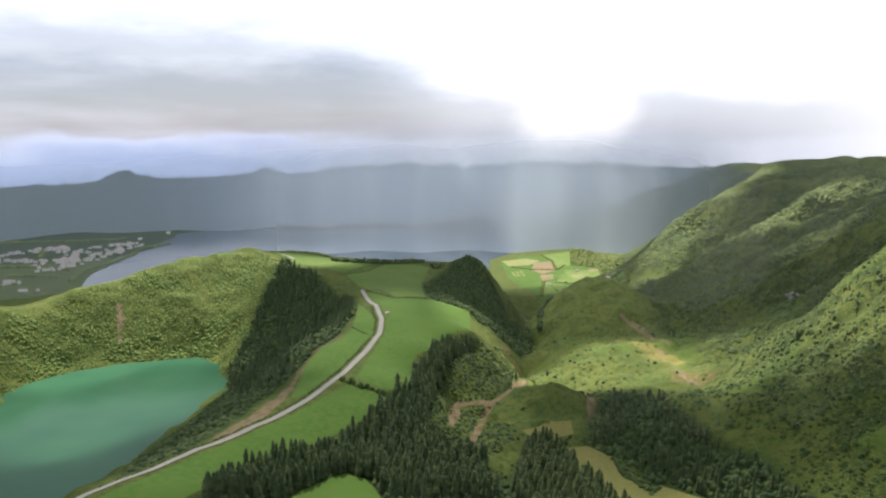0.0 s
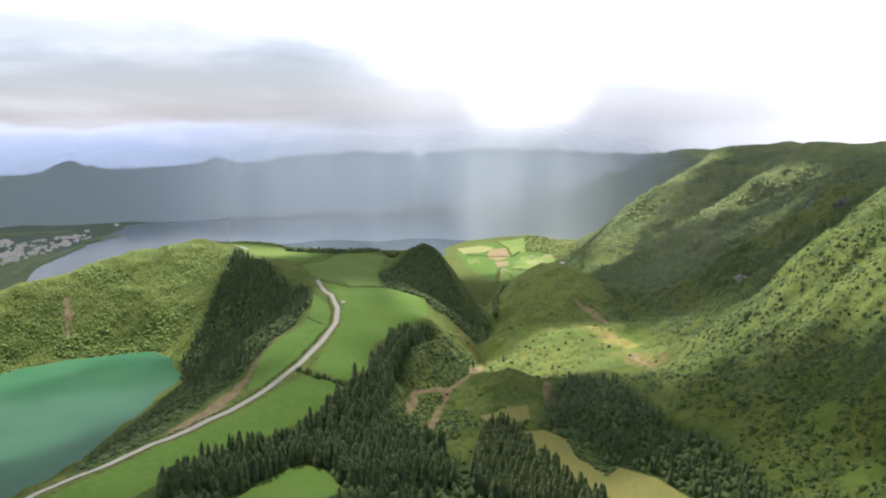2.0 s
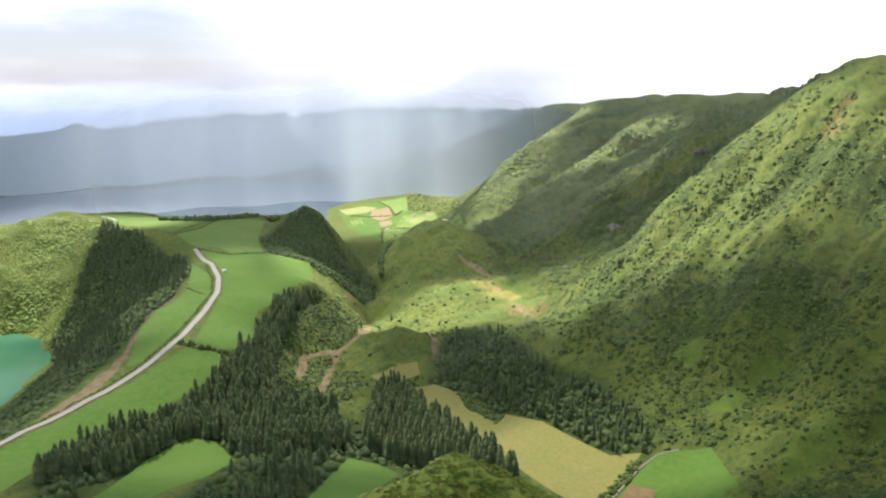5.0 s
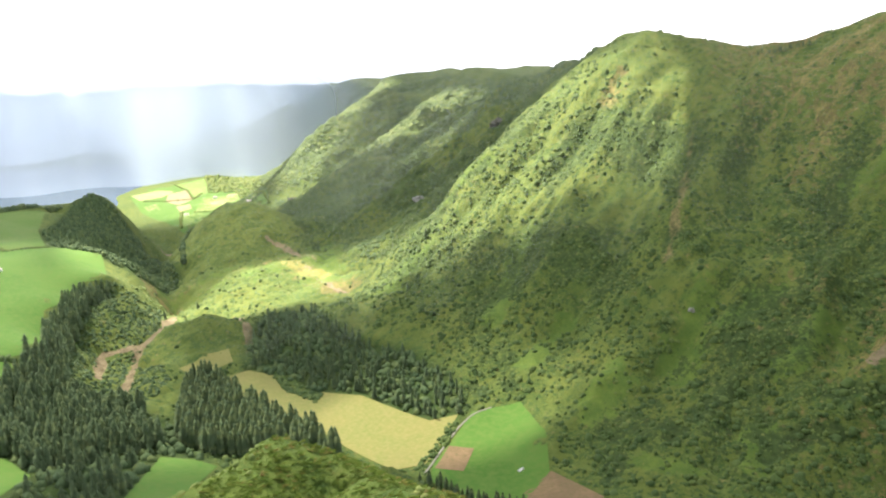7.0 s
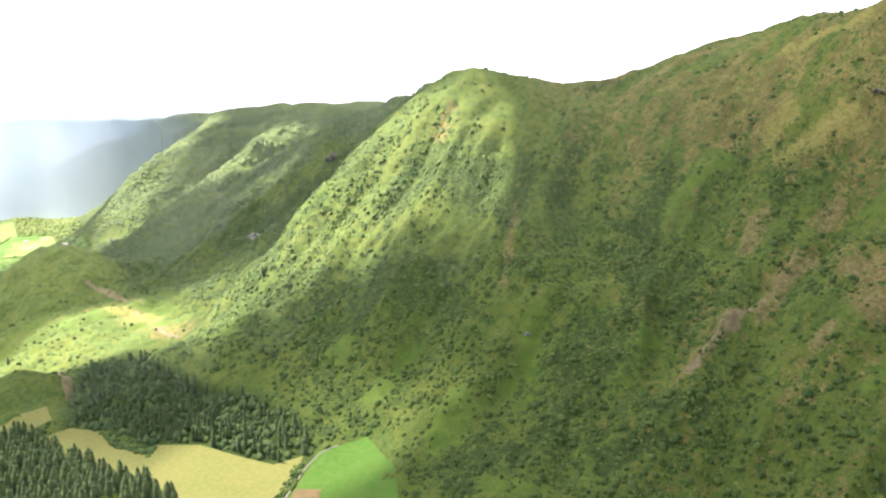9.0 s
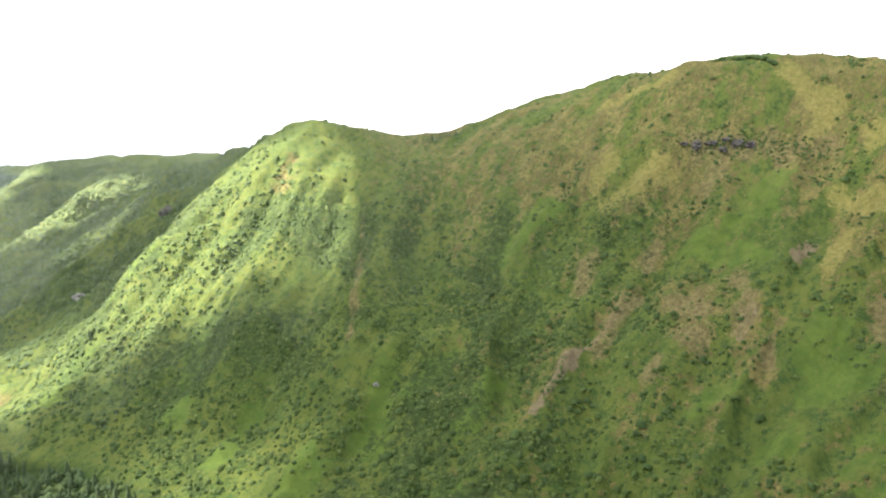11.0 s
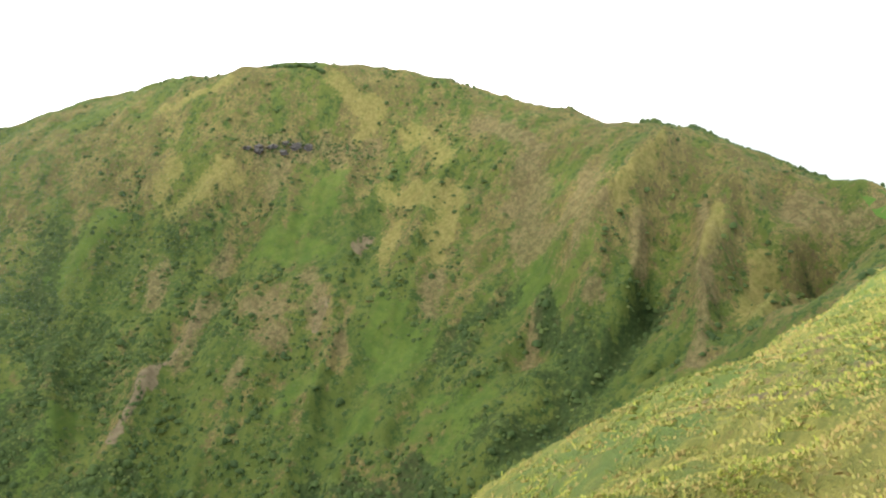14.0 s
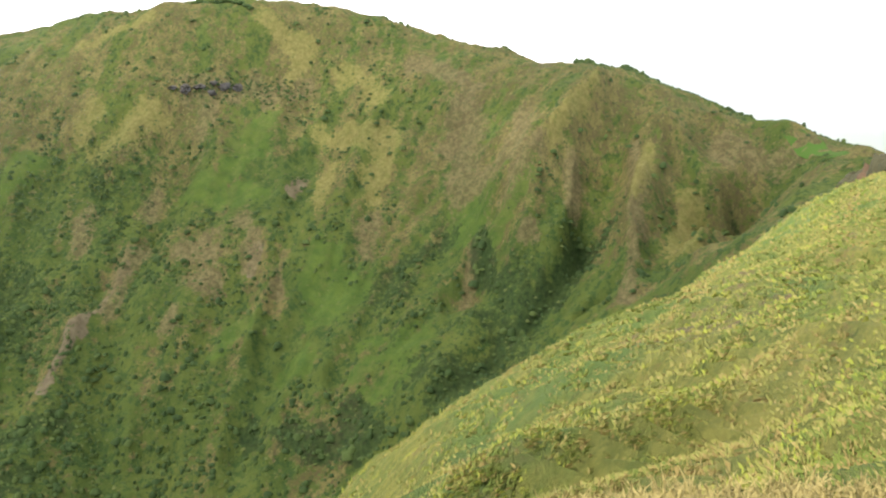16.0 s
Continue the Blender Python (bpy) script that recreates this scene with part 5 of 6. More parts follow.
def dot(seed):
    """The smallest shrub: a ragged peak of six faces."""
    rnd = random.Random(seed)
    co = [(rnd.uniform(-0.2, 0.2), rnd.uniform(-0.2, 0.2), rnd.uniform(0.8, 1.1))]
    co += [(rnd.uniform(0.65, 1.15) * math.cos(1.0472 * i + seed), rnd.uniform(0.65, 1.15) * math.sin(1.0472 * i + seed), rnd.uniform(-0.3, 0.15)) for i in range(6)]
    return np.array(co), np.array([(0, 1 + i, 1 + (i + 1) % 6) for i in range(6)])


CAPS = [cap(i) for i in range(10)]
DOTS = [dot(i) for i in range(10)]
SMALL = [lump(i + 10, 1, 0.75, 0.6) for i in range(6)]


def cedar_wood(poly, gap, size, seed, label):
    x, y, rng = spread(poly, gap, seed)
    ok = outside_plots(x, y)
    p = planted(x[ok], y[ok], rng, size, size, 0.5)
    return joined("conifer_wood", CEDARS, p, CONIFER, label, "trees")


cedar_wood(LOW_WOOD, 6.0, (13, 22), 1, "dense dark green conifer wood below the pasture")


def mixed_wood(poly, gap, seed, label):
    """Conifers and round leafy crowns side by side."""
    x, y, rng = spread(poly, gap, seed, 0.7)
    ok = outside_plots(x, y)
    x, y = x[ok], y[ok]
    pick = rng.uniform(0, 1, len(x)) < 0.35 + 0.3 * fractal(x, y, 50, seed, 2)
    joined("conifer_wood", CEDARS, planted(x[pick], y[pick], rng, (8, 15), (8, 15), 0.5), CONIFER, "dark conifers among leafy trees " + label, "trees")
    joined("broadleaf_wood", SMALL, planted(x[~pick], y[~pick], rng, (2.2, 4.2), (4, 9), 0.8), DARK_LEAF, "dark leafy trees " + label, "trees")


mixed_wood(BOTTOM_WOOD, 5.6, 2, "on the valley bank")
mixed_wood(GROVE_RIGHT, 5.2, 4, "at the mountain's foot")
mixed_wood(RIM_WOOD, 5.0, 5, "on the crater rim's inner slope")
x, y, rng = spread(DARK_WOOD, 4.2, 6, 0.7)
joined("broadleaf_wood", CAPS, planted(x, y, rng, (1.8, 3.4), (3.5, 8), 1.0), DARK_LEAF, "dark wooded hill beside the gorge", "trees")
x, y, rng = spread(CRATER_WOOD, 3.4, 7, 1.0)
ok = np.min([edge_distance(l, x, y, False) - 0.8 * w for l, w in SOIL_TRACKS], axis=0) > 0
x, y = x[ok], y[ok]
q = planted(x, y, rng, (1.5, 3.2), (1.0, 2.4), 0.5)
q[:, 3:5] *= (0.75 + 0.5 * smooth(fractal(x, y, 40, 19, 3), -0.5, 0.9))[:, None]
joined("broadleaf_wood", CAPS, q, CRATER_LEAF, "lush green wood on the crater wall", "trees")

def open_grass(x, y):
    """False on the smooth grassy hills, where hardly a bush grows."""
    rng = np.random.default_rng(17)
    keep = np.ones(np.shape(x), bool)
    for cx, cy, width, _ in DOMES[0:1] + DOMES[2:3]:
        keep &= (np.hypot(x - cx, y - cy) > width * 0.95) | (rng.uniform(0, 1, np.shape(x)) < 0.12)
    return keep


# bushes on the hillsides, thick in some places and thin in others
def bushes(seed, k, size, cut, top, shapes, mat, label):
    rng = np.random.default_rng(seed)
    x, y = rng.uniform(40, 1150, k), rng.uniform(-420, 1700, k)
    z, r = height(x, y), np.hypot(x, y)
    dens = smooth(fractal(x, y, 120, 71, 4, 0.6) + 0.9 * fractal(x, y, 25, 81, 2), cut, cut + 1.3) * (1 - top * smooth(z, 290, 420)) + 0.5 * (1 - smooth(z, 200, 270)) * smooth(x, 250, 400) * (y < 500)
    turf, thick = patch_share(TURF_PATCHES + TURF_AND_LIT_PATCHES, x, y), patch_share(THICKETS + DARK_HOLLOWS_SOUTH, x, y)
    bare = patch_share(STRAW_AND_LIT_PATCHES + FERN_PATCHES + FERN_PATCHES_UPPER, x, y)
    dens = np.maximum((dens + 0.4 * scrub_land(x, y, z) + 0.35 * flow_noise(x, y, 16, 83, 50)) * (1 - 0.85 * turf) * (1 - 0.8 * bare), 0.6 * thick)
    ok = (r > 260) & (rng.uniform(0, 1, k) < dens) & outside_plots(x, y, 3) & (z > 30) & open_grass(x, y) & ((x > 340) | (y < 780) | (rng.uniform(0, 1, k) < 0.15))
    for p in WOOD_PLOTS:
        ok &= ~inside(p, x, y)
    x, y = x[ok], y[ok]
    q = planted(x, y, rng, size, size, 0.2)
    q[:, 3:5] *= ((0.7 + 0.6 * rng.uniform(0, 1, len(x)) ** 3) * (1 + 0.2 * thick[ok]))[:, None]
    joined("bushes", shapes, q, mat, label, "bushes")


bushes(11, 100000, (1.2, 3.5), -0.35, 0.75, CAPS, BUSH, "dark green shrubs scattered over the steep hillsides")
def far_scrub(seed, k, x0, x1, y0, y1, size, cut, label, mat=FERN):
    rng = np.random.default_rng(seed)
    x, y = rng.uniform(x0, x1, k), rng.uniform(y0, y1, k)
    ok = (height(x, y) > 35) & (smooth(fractal(x, y, 70, seed, 4, 0.6), cut, cut + 1.2) > rng.uniform(0, 1, k)) & open_grass(x, y)
    joined("bushes", DOTS, planted(x[ok], y[ok], rng, size, size, 0.3), mat, label, "bushes")


far_scrub(13, 26000, 250, 1150, 1500, 2500, (2.0, 6.5), -0.7, "dark scrub on the far lakeside spurs")
far_scrub(18, 34000, 340, 1150, 880, 2400, (2.6, 6.0), -0.8, "dark shrubs thick on the lakeside spurs", BUSH)
far_scrub(14, 900, 60, 420, 850, 1500, (1.5, 4.0), -0.5, "scattered scrub on the valley's low hills")
RAVINE = [(36, 925), (30, 880), (8, 820), (-8, 760), (-13, 700), (-14, 640), (0, 612), (40, 600), (62, 640), (60, 740), (80, 850), (90, 930)]
x, y, rng = spread(RAVINE, 3.4, 15, 0.8)
ok = np.min([edge_distance(l, x, y, False) - 0.9 * w for l, w in SOIL_TRACKS], axis=0) > 0
ok &= (rng.uniform(0, 1, len(x)) < 0.75) & open_grass(x, y)
joined("bushes", CAPS, planted(x[ok], y[ok], rng, (1.2, 3.0), (1.2, 3.2), 0.4), DARK_LEAF, "grey-green scrub on the ravine's banks", "bushes")
bushes(12, 52000, (0.8, 2.0), -1.2, 0.6, DOTS, FERN, "low green scrub and fern on the steep hillsides")
bushes(16, 64000, (0.7, 1.6), -0.9, 0.25, DOTS, BUSH, "small dark shrubs dotted over the steep hillsides")
x, y, rng = spread(INNER_SLOPE, 5.5, 8)
joined("bushes", SMALL, planted(x, y, rng, (2.0, 4.0), (2.5, 5.5), 0.6), DARK_LEAF, "thick dark shrubs on the bank above the green lake", "bushes")


# ---- grass on the near slope ----
def tuft(seed, blades=10):
    """A clump of long grass: thin bent blades fanning out from one foot."""
    rnd = random.Random(seed)
    co, f = [], []
    for i in range(blades):
        a, lean, hgt = rnd.uniform(0, 6.28), rnd.uniform(0.3, 1.0), rnd.uniform(0.5, 1.0)
        w = rnd.uniform(0.02, 0.045)
        dx, dy = math.cos(a), math.sin(a)
        b = len(co)
        co += [(-dy * w, dx * w, -0.1), (dy * w, -dx * w, -0.1),
               (dx * lean * 0.4 + dy * w * 0.8, dy * lean * 0.4 - dx * w * 0.8, hgt * 0.65), (dx * lean * 0.4 - dy * w * 0.8, dy * lean * 0.4 + dx * w * 0.8, hgt * 0.65),
               (dx * lean, dy * lean, hgt * 0.75)]
        f += [(b, b + 1, b + 2), (b, b + 2, b + 3), (b + 3, b + 2, b + 4)]
    return np.array(co), np.array(f)


def clump(seed):
    """A combed tussock: narrow blades that lean one way."""
    rnd = random.Random(seed)
    co, f = [], []
    for i in range(5):
        a, lean, hgt, w = rnd.uniform(-0.7, 0.7), rnd.uniform(0.8, 2.1), rnd.uniform(0.3, 0.9), rnd.uniform(0.05, 0.11)
        dx, dy, b, ox, oy = math.cos(a), math.sin(a), len(co), rnd.uniform(-0.5, 0.5), rnd.uniform(-0.35, 0.35)
        co += [(ox - dy * w, oy + dx * w, -0.15), (ox + dy * w, oy - dx * w, -0.15), (ox + dx * lean * 0.6 + dy * w, oy + dy * lean * 0.6 - dx * w, hgt), (ox + dx * lean, oy + dy * lean, hgt * 0.7)]
        f += [(b, b + 1, b + 2), (b, b + 2, b + 3)]
    return np.array(co), np.array(f)


TUFTS = [tuft(i, 8) for i in range(8)]
CLUMPS = [clump(i) for i in range(16)]


def slope_cover(name, shapes, seed, k, r0, r1, size, tall, mat, cut, label):
    """Grass clumps on the ridge round the lookout, thick in patches drawn out along the slope."""
    rng = np.random.default_rng(seed)
    r, a = r0 + (r1 - r0) * rng.uniform(0, 1, k) ** 0.9, np.radians(rng.uniform(0, 135, k))
    x, y = r * np.sin(a), r * np.cos(a)
    along, across = x * 0.78 - y * 0.62, x * 0.62 + y * 0.78
    ok = smooth(fractal(along * 0.3, across, 7, seed, 3, 0.6), cut, cut + 0.9) > rng.uniform(0, 1, k)
    x, y = x[ok], y[ok]
    w = rng.uniform(*size, len(x)) * (0.6 + 0.7 * np.hypot(x, y) / r1)
    p = np.stack([x, y, height(x, y) - 0.05, w, w * rng.uniform(*tall, len(x)), rng.uniform(0, 6.28, len(x))], -1)
    return joined(name, shapes, p, mat, label, "grass")


def combed(seed, k, r0, r1, az0, az1, width, mat, cut, label):
    """Combed grass: clumps grow with distance to look equally fine from the camera, leaning along the crest to fit its
    view.
    """
    rng = np.random.default_rng(seed)
    r = r0 * (r1 / r0) ** rng.uniform(0, 1, k)
    a = np.radians(rng.uniform(az0, az1, k))
    x, y = r * np.sin(a), r * np.cos(a)
    along, across = x * 0.84 - y * 0.54, x * 0.54 + y * 0.84
    g = 0.35 + 0.012 * r
    ok = smooth(fractal(along * 0.13 / g, across / g, 2.4, seed, 3, 0.65), cut, cut + 0.55) > rng.uniform(0, 1, k)
    x, y, r = x[ok], y[ok], r[ok]
    w = np.minimum(rng.uniform(*width, len(x)) * r + 0.05, 1.3)
    p = np.stack([x, y, height(x, y) - 0.02, w, w * rng.uniform(0.5, 1.0, len(x)), rng.normal(-0.57, 0.25, len(x))], -1)
    return joined("grass_clumps", CLUMPS, p, mat, label, "grass")


slope_cover("long_grass", TUFTS, 201, 4200, 4.2, 8.5, (0.20, 0.34), (0.9, 1.5), GRASS_DRY, -0.4, "straw-coloured long grass at the lookout's edge")
slope_cover("long_grass", TUFTS, 204, 1500, 2.2, 6, (0.10, 0.18), (0.5, 0.9), GRASS_YELLOW, -0.6, "yellow-green long grass at the lookout's edge")
combed(211, 38000, 3.5, 235, 52, 124, (0.0024, 0.0052), GRASS_YELLOW, -0.45, "yellow-green tussock grass on the near slope")
combed(212, 42000, 3.5, 235, 52, 124, (0.0024, 0.0052), GRASS_GREEN, -0.45, "green tussock grass on the near slope")
combed(213, 20000, 3.5, 235, 52, 124, (0.0022, 0.005), GRASS_BROWN, -0.3, "withered brown tussock grass on the near slope")
combed(216, 10000, 9, 200, 55, 122, (0.003, 0.006), GRASS_FERN, 0.05, "bright yellow-green fern on the near slope")
combed(214, 2600, 60, 150, 0, 50, (0.003, 0.007), GRASS_YELLOW, -0.3, "yellow-green tussock grass on the mound")
combed(215, 14000, 60, 150, 0, 50, (0.003, 0.007), MOUND_GRASS, -0.6, "green fern and grass on the mound")
rng = np.random.default_rng(207)
r, a = rng.uniform(60, 150, 3500), np.radians(rng.uniform(2, 42, 3500))
x, y = r * np.sin(a), r * np.cos(a)
ok = smooth(fractal(x, y, 16, 207, 3, 0.6) - 1.2 * smooth(height(x, y), 366, 378), -0.6, 0.5) > rng.uniform(0, 1, 3500)
joined("bushes", CAPS, planted(x[ok], y[ok], rng, (0.35, 0.9), (0.4, 1.0), 0.1), FERN, "low green scrub on the grassy mound", "bushes")

# ---- single things ----
def part(name, verts, faces, mat, parent, label=""):
    ob = mesh_object(name, verts, faces, mat, False)
    ob.parent = parent
    return tagged(ob, label)


def cedar_tree(seed, hgt):
    """One conifer: a tapered trunk and a crown of ragged tiers."""
    tree = new("cedar_tree")
    ring = [(math.cos(i * 1.0472), math.sin(i * 1.0472)) for i in range(6)]
    v = [(0.35 * c, 0.35 * s, -0.8) for c, s in ring] + [(0.22 * c, 0.22 * s, hgt * 0.4) for c, s in ring] + [(0.04 * c, 0.04 * s, hgt * 0.95) for c, s in ring]
    f = [(k * 6 + i, k * 6 + (i + 1) % 6, k * 6 + 6 + (i + 1) % 6, k * 6 + 6 + i) for k in range(2) for i in range(6)]
    part("trunk", v, f, BARK, tree)
    co, fc = conifer_shape(seed, 9, 8)
    crown = part("crown", (co * hgt).tolist(), fc.tolist(), CONIFER, tree)
    crown.data.shade_smooth()
    return tree


CEDAR_LABEL = "tall dark green conifer with a narrow pointed crown"


def plant_cedars(x, y, heights, group, seed):
    rng = np.random.default_rng(seed)
    first = [tagged(cedar_tree(seed * 10 + i, h), CEDAR_LABEL, "tree", group) for i, h in enumerate(heights)]
    z = height(x, y)
    for i, p in enumerate(zip(x, y, z)):
        m = pose(*p, 0, 0, rng.uniform(0, 360))
        if i < len(first):
            first[i].matrix_world = m
        else:
            copy_thing(first[rng.integers(len(first))], m)


x, y, _ = spread(GROVE_LEFT, 6.4, 3)
ok = outside_plots(x, y)
plant_cedars(x[ok], y[ok], (17, 19, 20.5, 22, 23.5, 18), "conifers beside the hay field", 3)
rng = np.random.default_rng(41)
row = np.array(refine([(*p, 0) for p in LOW_ROW], 2.6))
row = row + rng.normal(0, 1.6, row.shape)
plant_cedars(row[:, 0], row[:, 1], (6.5, 8, 9.5, 11, 7.5), "conifers below the pasture", 4)
sx, sy = np.array(SLOPE_TREES, float).T
plant_cedars(sx, sy, (11, 9, 13), "single conifers on the slopes", 5)
nt = np.array(refine([(*p, 0) for p in NOTCH_TREES], 3.2))
nt = nt + rng.normal(0, 1.2, nt.shape)
plant_cedars(nt[:, 0], nt[:, 1], (5, 7, 6, 8), "conifers on the ridge's notch", 6)


def hedge(line, gap, width, tall, label, seed, mat=BUSH):
    """A hedgerow or row of leafy trees along a line, one mesh of touching clumps."""
    p = np.array(refine([(*q, 0) for q in line], gap))
    rng = np.random.default_rng(seed)
    x, y = p[:, 0] + rng.uniform(-gap, gap, len(p)) * 0.3, p[:, 1] + rng.uniform(-gap, gap, len(p)) * 0.3
    ob = joined("hedge", LUMPS, planted(x, y, rng, width, tall, 0.3), mat, label, "hedge")
    ob["kind"] = "thing"
    return ob


for i, line in enumerate(HEDGES):
    hedge(line, 2.6 if i != 2 else 4.5, (1.4, 2.2) if i != 2 else (2.2, 4), (1.4, 2.4) if i != 2 else (3, 7), "dark clipped hedge between two pastures" if i != 2 else "row of dark leafy trees between two pastures", 300 + i)
hedge(TREE_ROW, 5, (4, 6.5), (7, 13), "row of dark trees along the plateau's far edge", 310, CONIFER)
hedge(FAR_HEDGE, 4, (3, 4.5), (4, 6), "bright green hedge along the plateau's far edge", 311, BROADLEAF)
hedge(MID_HILL_TREES, 5, (3, 5), (5, 10), "dark trees along the grassy hill's steep edge", 316, DARK_LEAF)
hedge(TOP_BUSHES, 4, (3, 4.5), (3, 5), "dark bushes on the mountain's rounded top", 312)
hedge(RIDGE_TREES, 4, (3, 5.5), (4, 8), "dark trees on the ridge line", 313)
hedge([(p[0] - 7 * (q[1] - p[1]) / math.hypot(q[0] - p[0], q[1] - p[1]), p[1] + 7 * (q[0] - p[0]) / math.hypot(q[0] - p[0], q[1] - p[1])) for p, q in zip(ROAD_LINE[2:13], ROAD_LINE[3:14])],
      3.5, (1.2, 2.0), (1.0, 1.8), "low dark hedge along the road's lake side", 314)
ridge_line = [(182, -87), (172, -88), (160, -88), (153, -92), (150, -97)]
rng = np.random.default_rng(315)
p = np.array(refine([(*q, 0) for q in ridge_line], 0.12))
x, y = p[:, 0] + rng.normal(0, 1.6, len(p)), p[:, 1] + rng.normal(0, 1.6, len(p))
q = planted(x, y, rng, (0.9, 2.0), (2.6, 4.4), 0.6)
q[:, 4] *= np.interp(np.linspace(0, 1, len(q)), (0, 0.25, 0.5, 0.8, 1), (0.7, 1.3, 1.5, 2.6, 3.2)) * rng.uniform(0.5, 1.0, len(q))
q[:, 3] *= np.linspace(0.9, 2.0, len(q))
joined("bushes", LUMPS, q, RED_SHRUB, "dark reddish-green shrubs on the near ridge's top", "bushes")
x, y, rng = spread(FIELD_BUSHES, 3.2, 316)
joined("bushes", LUMPS, planted(x, y, rng, (1.8, 2.8), (1.6, 3), 0.3), BUSH, "dark green scrub at the hay field's edge", "bushes")
x, y, rng = spread(SHRUB_LINE, 3.2, 317)
joined("bushes", LUMPS, planted(x, y, rng, (1.4, 2.6), (1.6, 3.4), 0.3), BUSH, "shrubs between hay field and pasture track", "bushes")
strip("track", PASTURE_TRACK, 1.5, 0.45, GRAVEL, "pale gravel farm track beside the pasture", "track", step=4.0)


def rock_outcrop(at, size, seed, label, mat=ROCK):
    """A weathered rock face: a broken block with ledges, half sunk in the slope."""
    bm = bmesh.new()
    bmesh.ops.create_icosphere(bm, subdivisions=4, radius=1)
    for v in bm.verts:
        q = v.co.copy()
        k = 1 + 0.5 * noise.noise(q * 1.7 + Vector((seed, 0, 0))) + 0.32 * noise.noise(q * 4.5 + Vector((0, seed, 0))) + 0.1 * noise.noise(q * 11)
        ledge = 0.12 * math.floor(q.z * 4) / 4
        v.co = Vector((q.x * (k + ledge) * size[0], q.y * (k + ledge) * size[1], q.z * k * size[2]))
    me = bpy.data.meshes.new("rock_outcrop")
    bm.to_mesh(me)
    bm.free()
    me.materials.append(mat)
    ob = new("rock_outcrop", me)
    ob.matrix_world = pose(at[0], at[1], float(height(at[0], at[1])) - 0.4 * size[2], 0, 0, seed * 37)
    return tagged(ob, label, "rock", "rock outcrops on the slopes")


for p, size, seed in zip(ROCKS, ((12, 12, 9), (11, 9, 8), (5, 5, 4), (2.2, 2, 2.4), (14, 12, 6)), range(1, 6)):
    rock_outcrop(p, size, seed, "pale boulder standing out on the green slope" if seed == 4 else "grey weathered rock outcrop on the green slope", PALE_ROCK if seed in (2, 4) else ROCK)
for i, p in enumerate(refine([(*q, 0) for q in CLIFF], 5.5)[:11]):
    rock_outcrop((p[0] + 2.5 * math.sin(i * 2.3), p[1] + 2.5 * math.cos(i * 3.1)), (4.2 + i % 2, 4.2, 2.2 + 0.6 * (i % 3)), 20 + i, "dark rock band below the mountain's top", CLIFF_ROCK)
rng = np.random.default_rng(320)
p = np.array(refine([(*q, 0) for q in CLIFF], 0.45))
x, y = p[:, 0] + rng.normal(0, 7, len(p)), p[:, 1] + rng.normal(0, 7, len(p))
joined("bushes", CAPS, planted(x, y, rng, (0.9, 2.2), (0.9, 2.4), 0.2), BUSH, "dark scrub round the rock band", "bushes")


# ---- village ----
def house(w, d, hgt, roof):
    """A plain gabled village house with doors and windows too far off to show."""
    ob = new("house")
    a, b = w / 2, d / 2
    v = [(-a, -b, -1), (a, -b, -1), (a, b, -1), (-a, b, -1), (-a, -b, hgt), (a, -b, hgt), (a, b, hgt), (-a, b, hgt), (-a, 0, hgt + roof), (a, 0, hgt + roof)]
    part("wall", v, [(0, 1, 5, 4), (2, 3, 7, 6), (1, 2, 6, 9, 5), (3, 0, 4, 8, 7)], PLASTER, ob)
    o, t = 0.5, 0.35
    r = [(-a - o, -b - o, hgt - o * roof / b), (a + o, -b - o, hgt - o * roof / b), (a + o, 0, hgt + roof + 0.1), (-a - o, 0, hgt + roof + 0.1), (a + o, b + o, hgt - o * roof / b), (-a - o, b + o, hgt - o * roof / b)]
    r += [(x, y, z + t) for x, y, z in r]
    part("roof", r, [(0, 1, 2, 3), (3, 2, 4, 5), (6, 9, 8, 7), (9, 11, 10, 8), (0, 6, 7, 1), (4, 10, 11, 5), (1, 7, 8, 2), (2, 8, 10, 4), (0, 3, 9, 6), (3, 5, 11, 9)], ROOF, ob)
    return tagged(ob, "small white village house with a tiled gable roof", "house", "houses of the lakeside village")


kinds = [house(11, 8, 4.5, 2.2), house(15, 9, 6, 2.5), house(9, 7, 3.5, 2.0), house(20, 10, 5, 2.4)]
rng = np.random.default_rng(77)
spots = []
for line, n, wide in VILLAGE_STREETS:
    p = np.array(refine([(*q, 0) for q in line], 2.0))[:, :2]
    for i in rng.integers(0, len(p), n):
        spots.append((p[i][0] + rng.normal(0, wide), p[i][1] + rng.normal(0, wide)))
for i, (hx, hy) in enumerate(spots):
    m = pose(hx, hy, float(height(hx, hy)), 0, 0, rng.choice([20, 65, 110, 155]) + rng.uniform(-15, 15))
    if i < 4:
        kinds[i].matrix_world = m
    else:
        copy_thing(kinds[rng.choice(4, p=[0.4, 0.25, 0.25, 0.1])], m)
for i, line in enumerate(SHORE_HEDGES):
    hedge(line, 6, (3, 5), (3, 6), "dark hedge between the shore fields", 350 + i, BROADLEAF)
for i, line in enumerate(VILLAGE_WOODS):
    hedge(line, 9, (7, 11), (6, 11), "dark trees among the village houses", 330 + i, BROADLEAF)
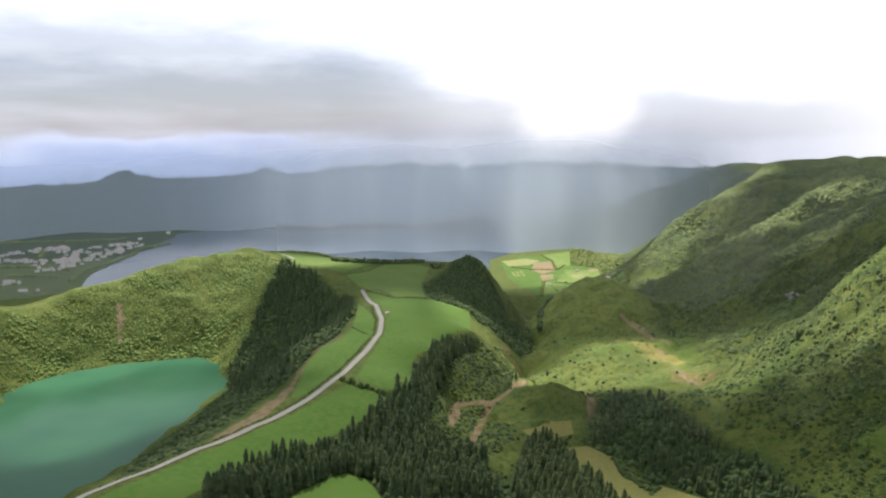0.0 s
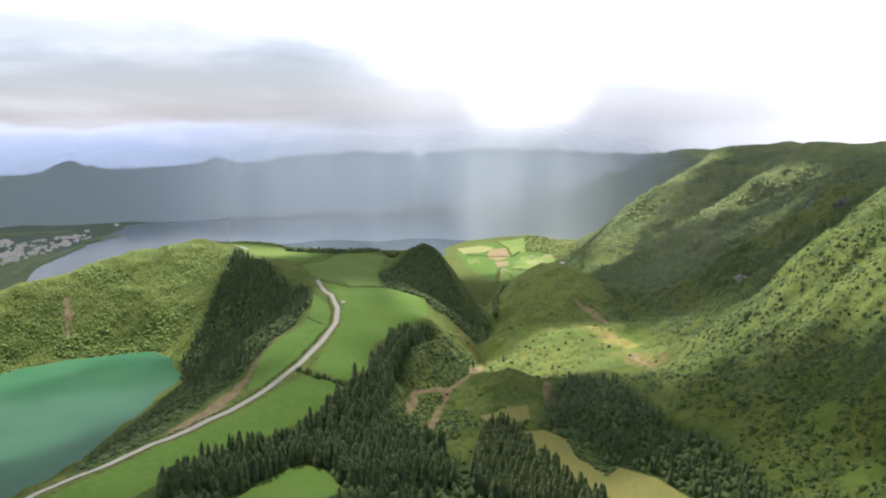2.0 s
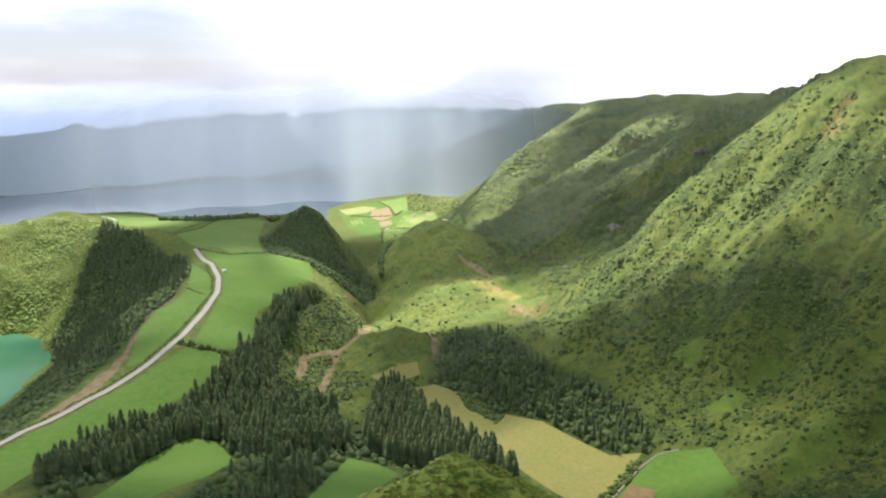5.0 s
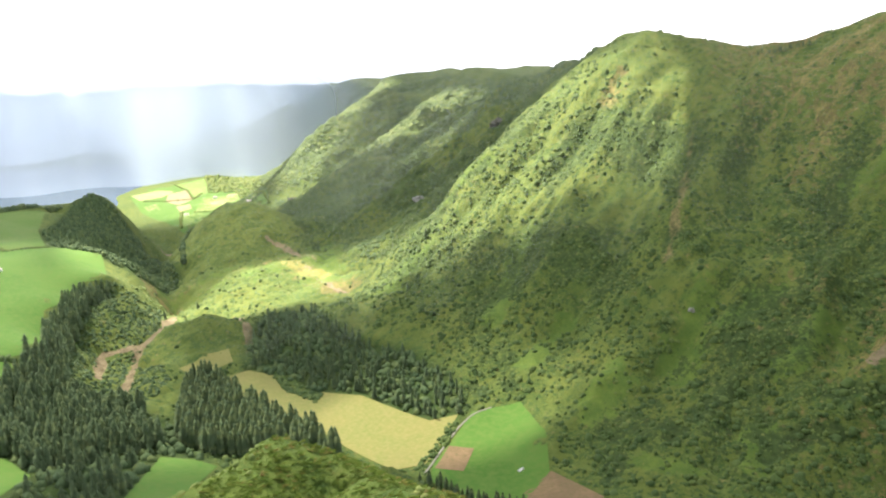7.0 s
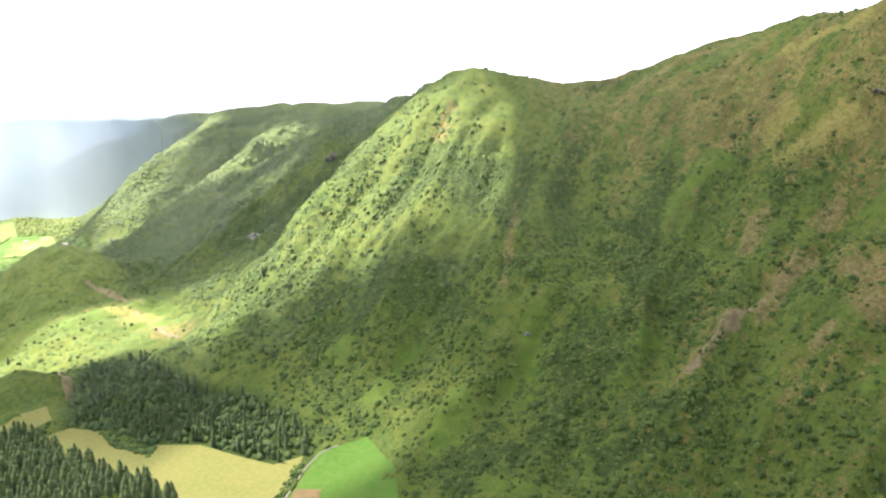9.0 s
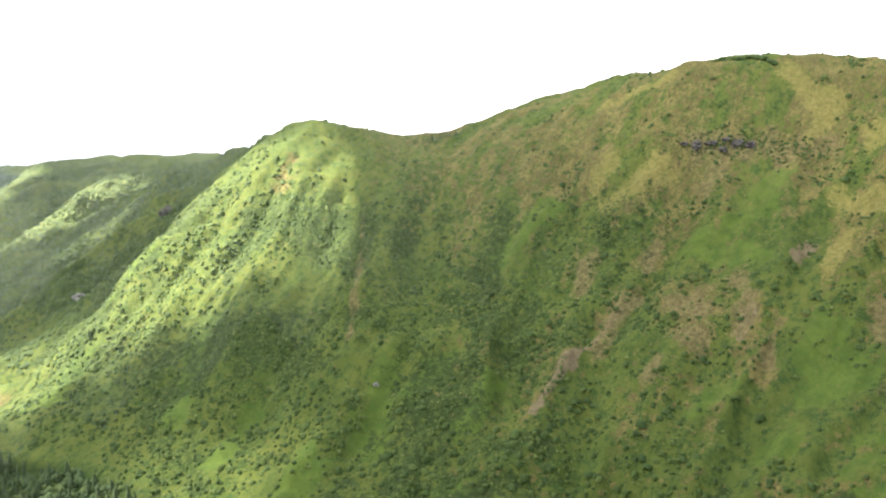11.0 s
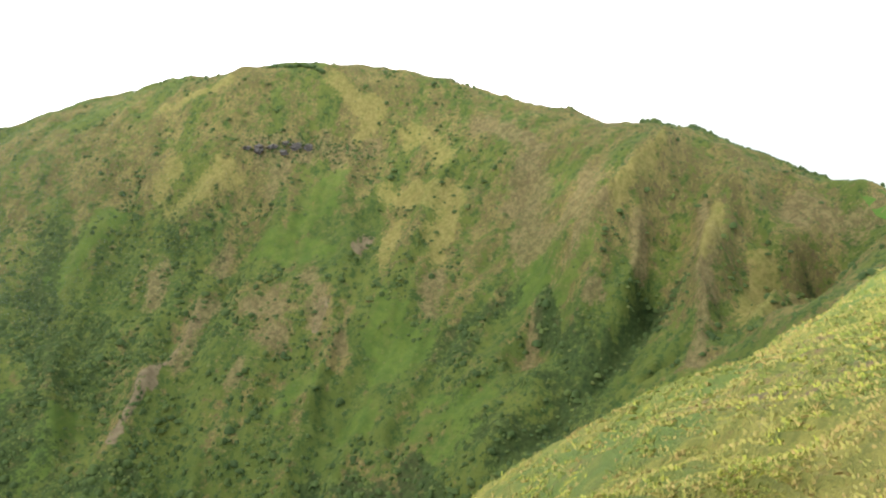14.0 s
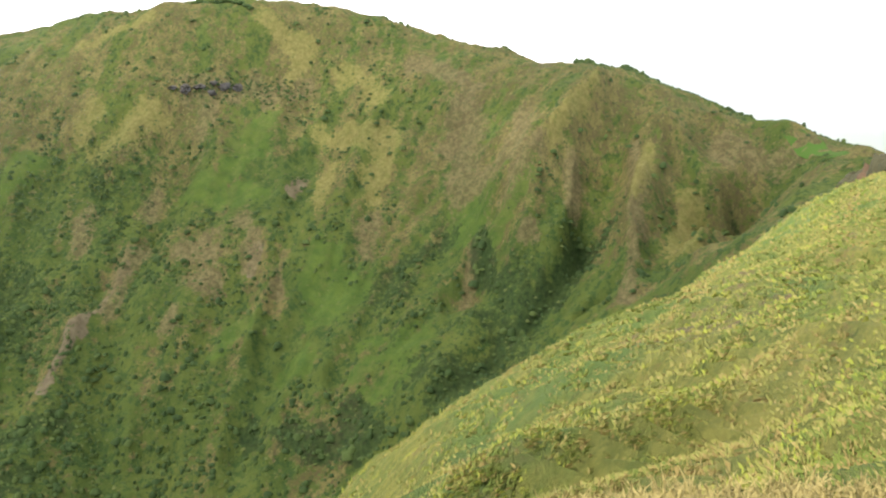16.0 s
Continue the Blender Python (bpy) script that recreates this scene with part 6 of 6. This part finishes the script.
for i, (hx, hy) in enumerate(SHORE_FARMS):
    copy_thing(kinds[i % 4], pose(hx, hy, float(height(hx, hy)), 0, 0, 40 * i))
x, y, rng = spread(SHORE_WOOD, 12, 340)
joined("broadleaf_wood", SMALL, planted(x, y, rng, (6, 10), (6, 12), 0.8), BROADLEAF, "small wood on the shore fields", "trees")


# ---- farm things ----
def box(a, b):
    (x0, y0, z0), (x1, y1, z1) = a, b
    v = [(x, y, z) for z in (z0, z1) for x, y in ((x0, y0), (x1, y0), (x1, y1), (x0, y1))]
    return v, [(3, 2, 1, 0), (4, 5, 6, 7), (0, 1, 5, 4), (1, 2, 6, 5), (2, 3, 7, 6), (3, 0, 4, 7)]


def field_hut(at, turn):
    """A small whitewashed hut with a lean-to roof and a door."""
    ob = new("field_hut")
    part("wall", *box((-2, -1.5, -0.5), (2, 1.5, 2.3)), PLASTER, ob)
    v, f = box((-2.3, -1.8, 2.3), (2.3, 1.8, 2.45))
    part("roof", [(x, y, z + 0.25 * (y + 1.8)) for x, y, z in v], f, ROOF, ob)
    part("door", *box((-0.45, -1.56, 0.0), (0.45, -1.5, 1.95)), BARK, ob)
    ob.matrix_world = pose(at[0], at[1], float(height(*at)) + 0.3, 0, 0, turn)
    return tagged(ob, "small whitewashed hut beside the road", "hut")


field_hut(HUT, 25)


def water_trough(at, turn):
    """A cattle trough of pale concrete: four walls round a basin."""
    ob = new("water_trough")
    part("basin", *box((-2.6, -0.8, 0.0), (2.6, 0.8, 0.25)), PLASTER, ob)
    for a, b in (((-2.6, -0.8, 0.25), (2.6, -0.62, 0.85)), ((-2.6, 0.62, 0.25), (2.6, 0.8, 0.85)), ((-2.6, -0.62, 0.25), (-2.42, 0.62, 0.85)), ((2.42, -0.62, 0.25), (2.6, 0.62, 0.85))):
        part("side", *box(a, b), PLASTER, ob)
    ob.matrix_world = pose(at[0], at[1], float(height(*at)) + 0.25, 0, 0, turn)
    return tagged(ob, "pale concrete cattle trough in the pasture", "trough")


water_trough(TROUGH, 20)
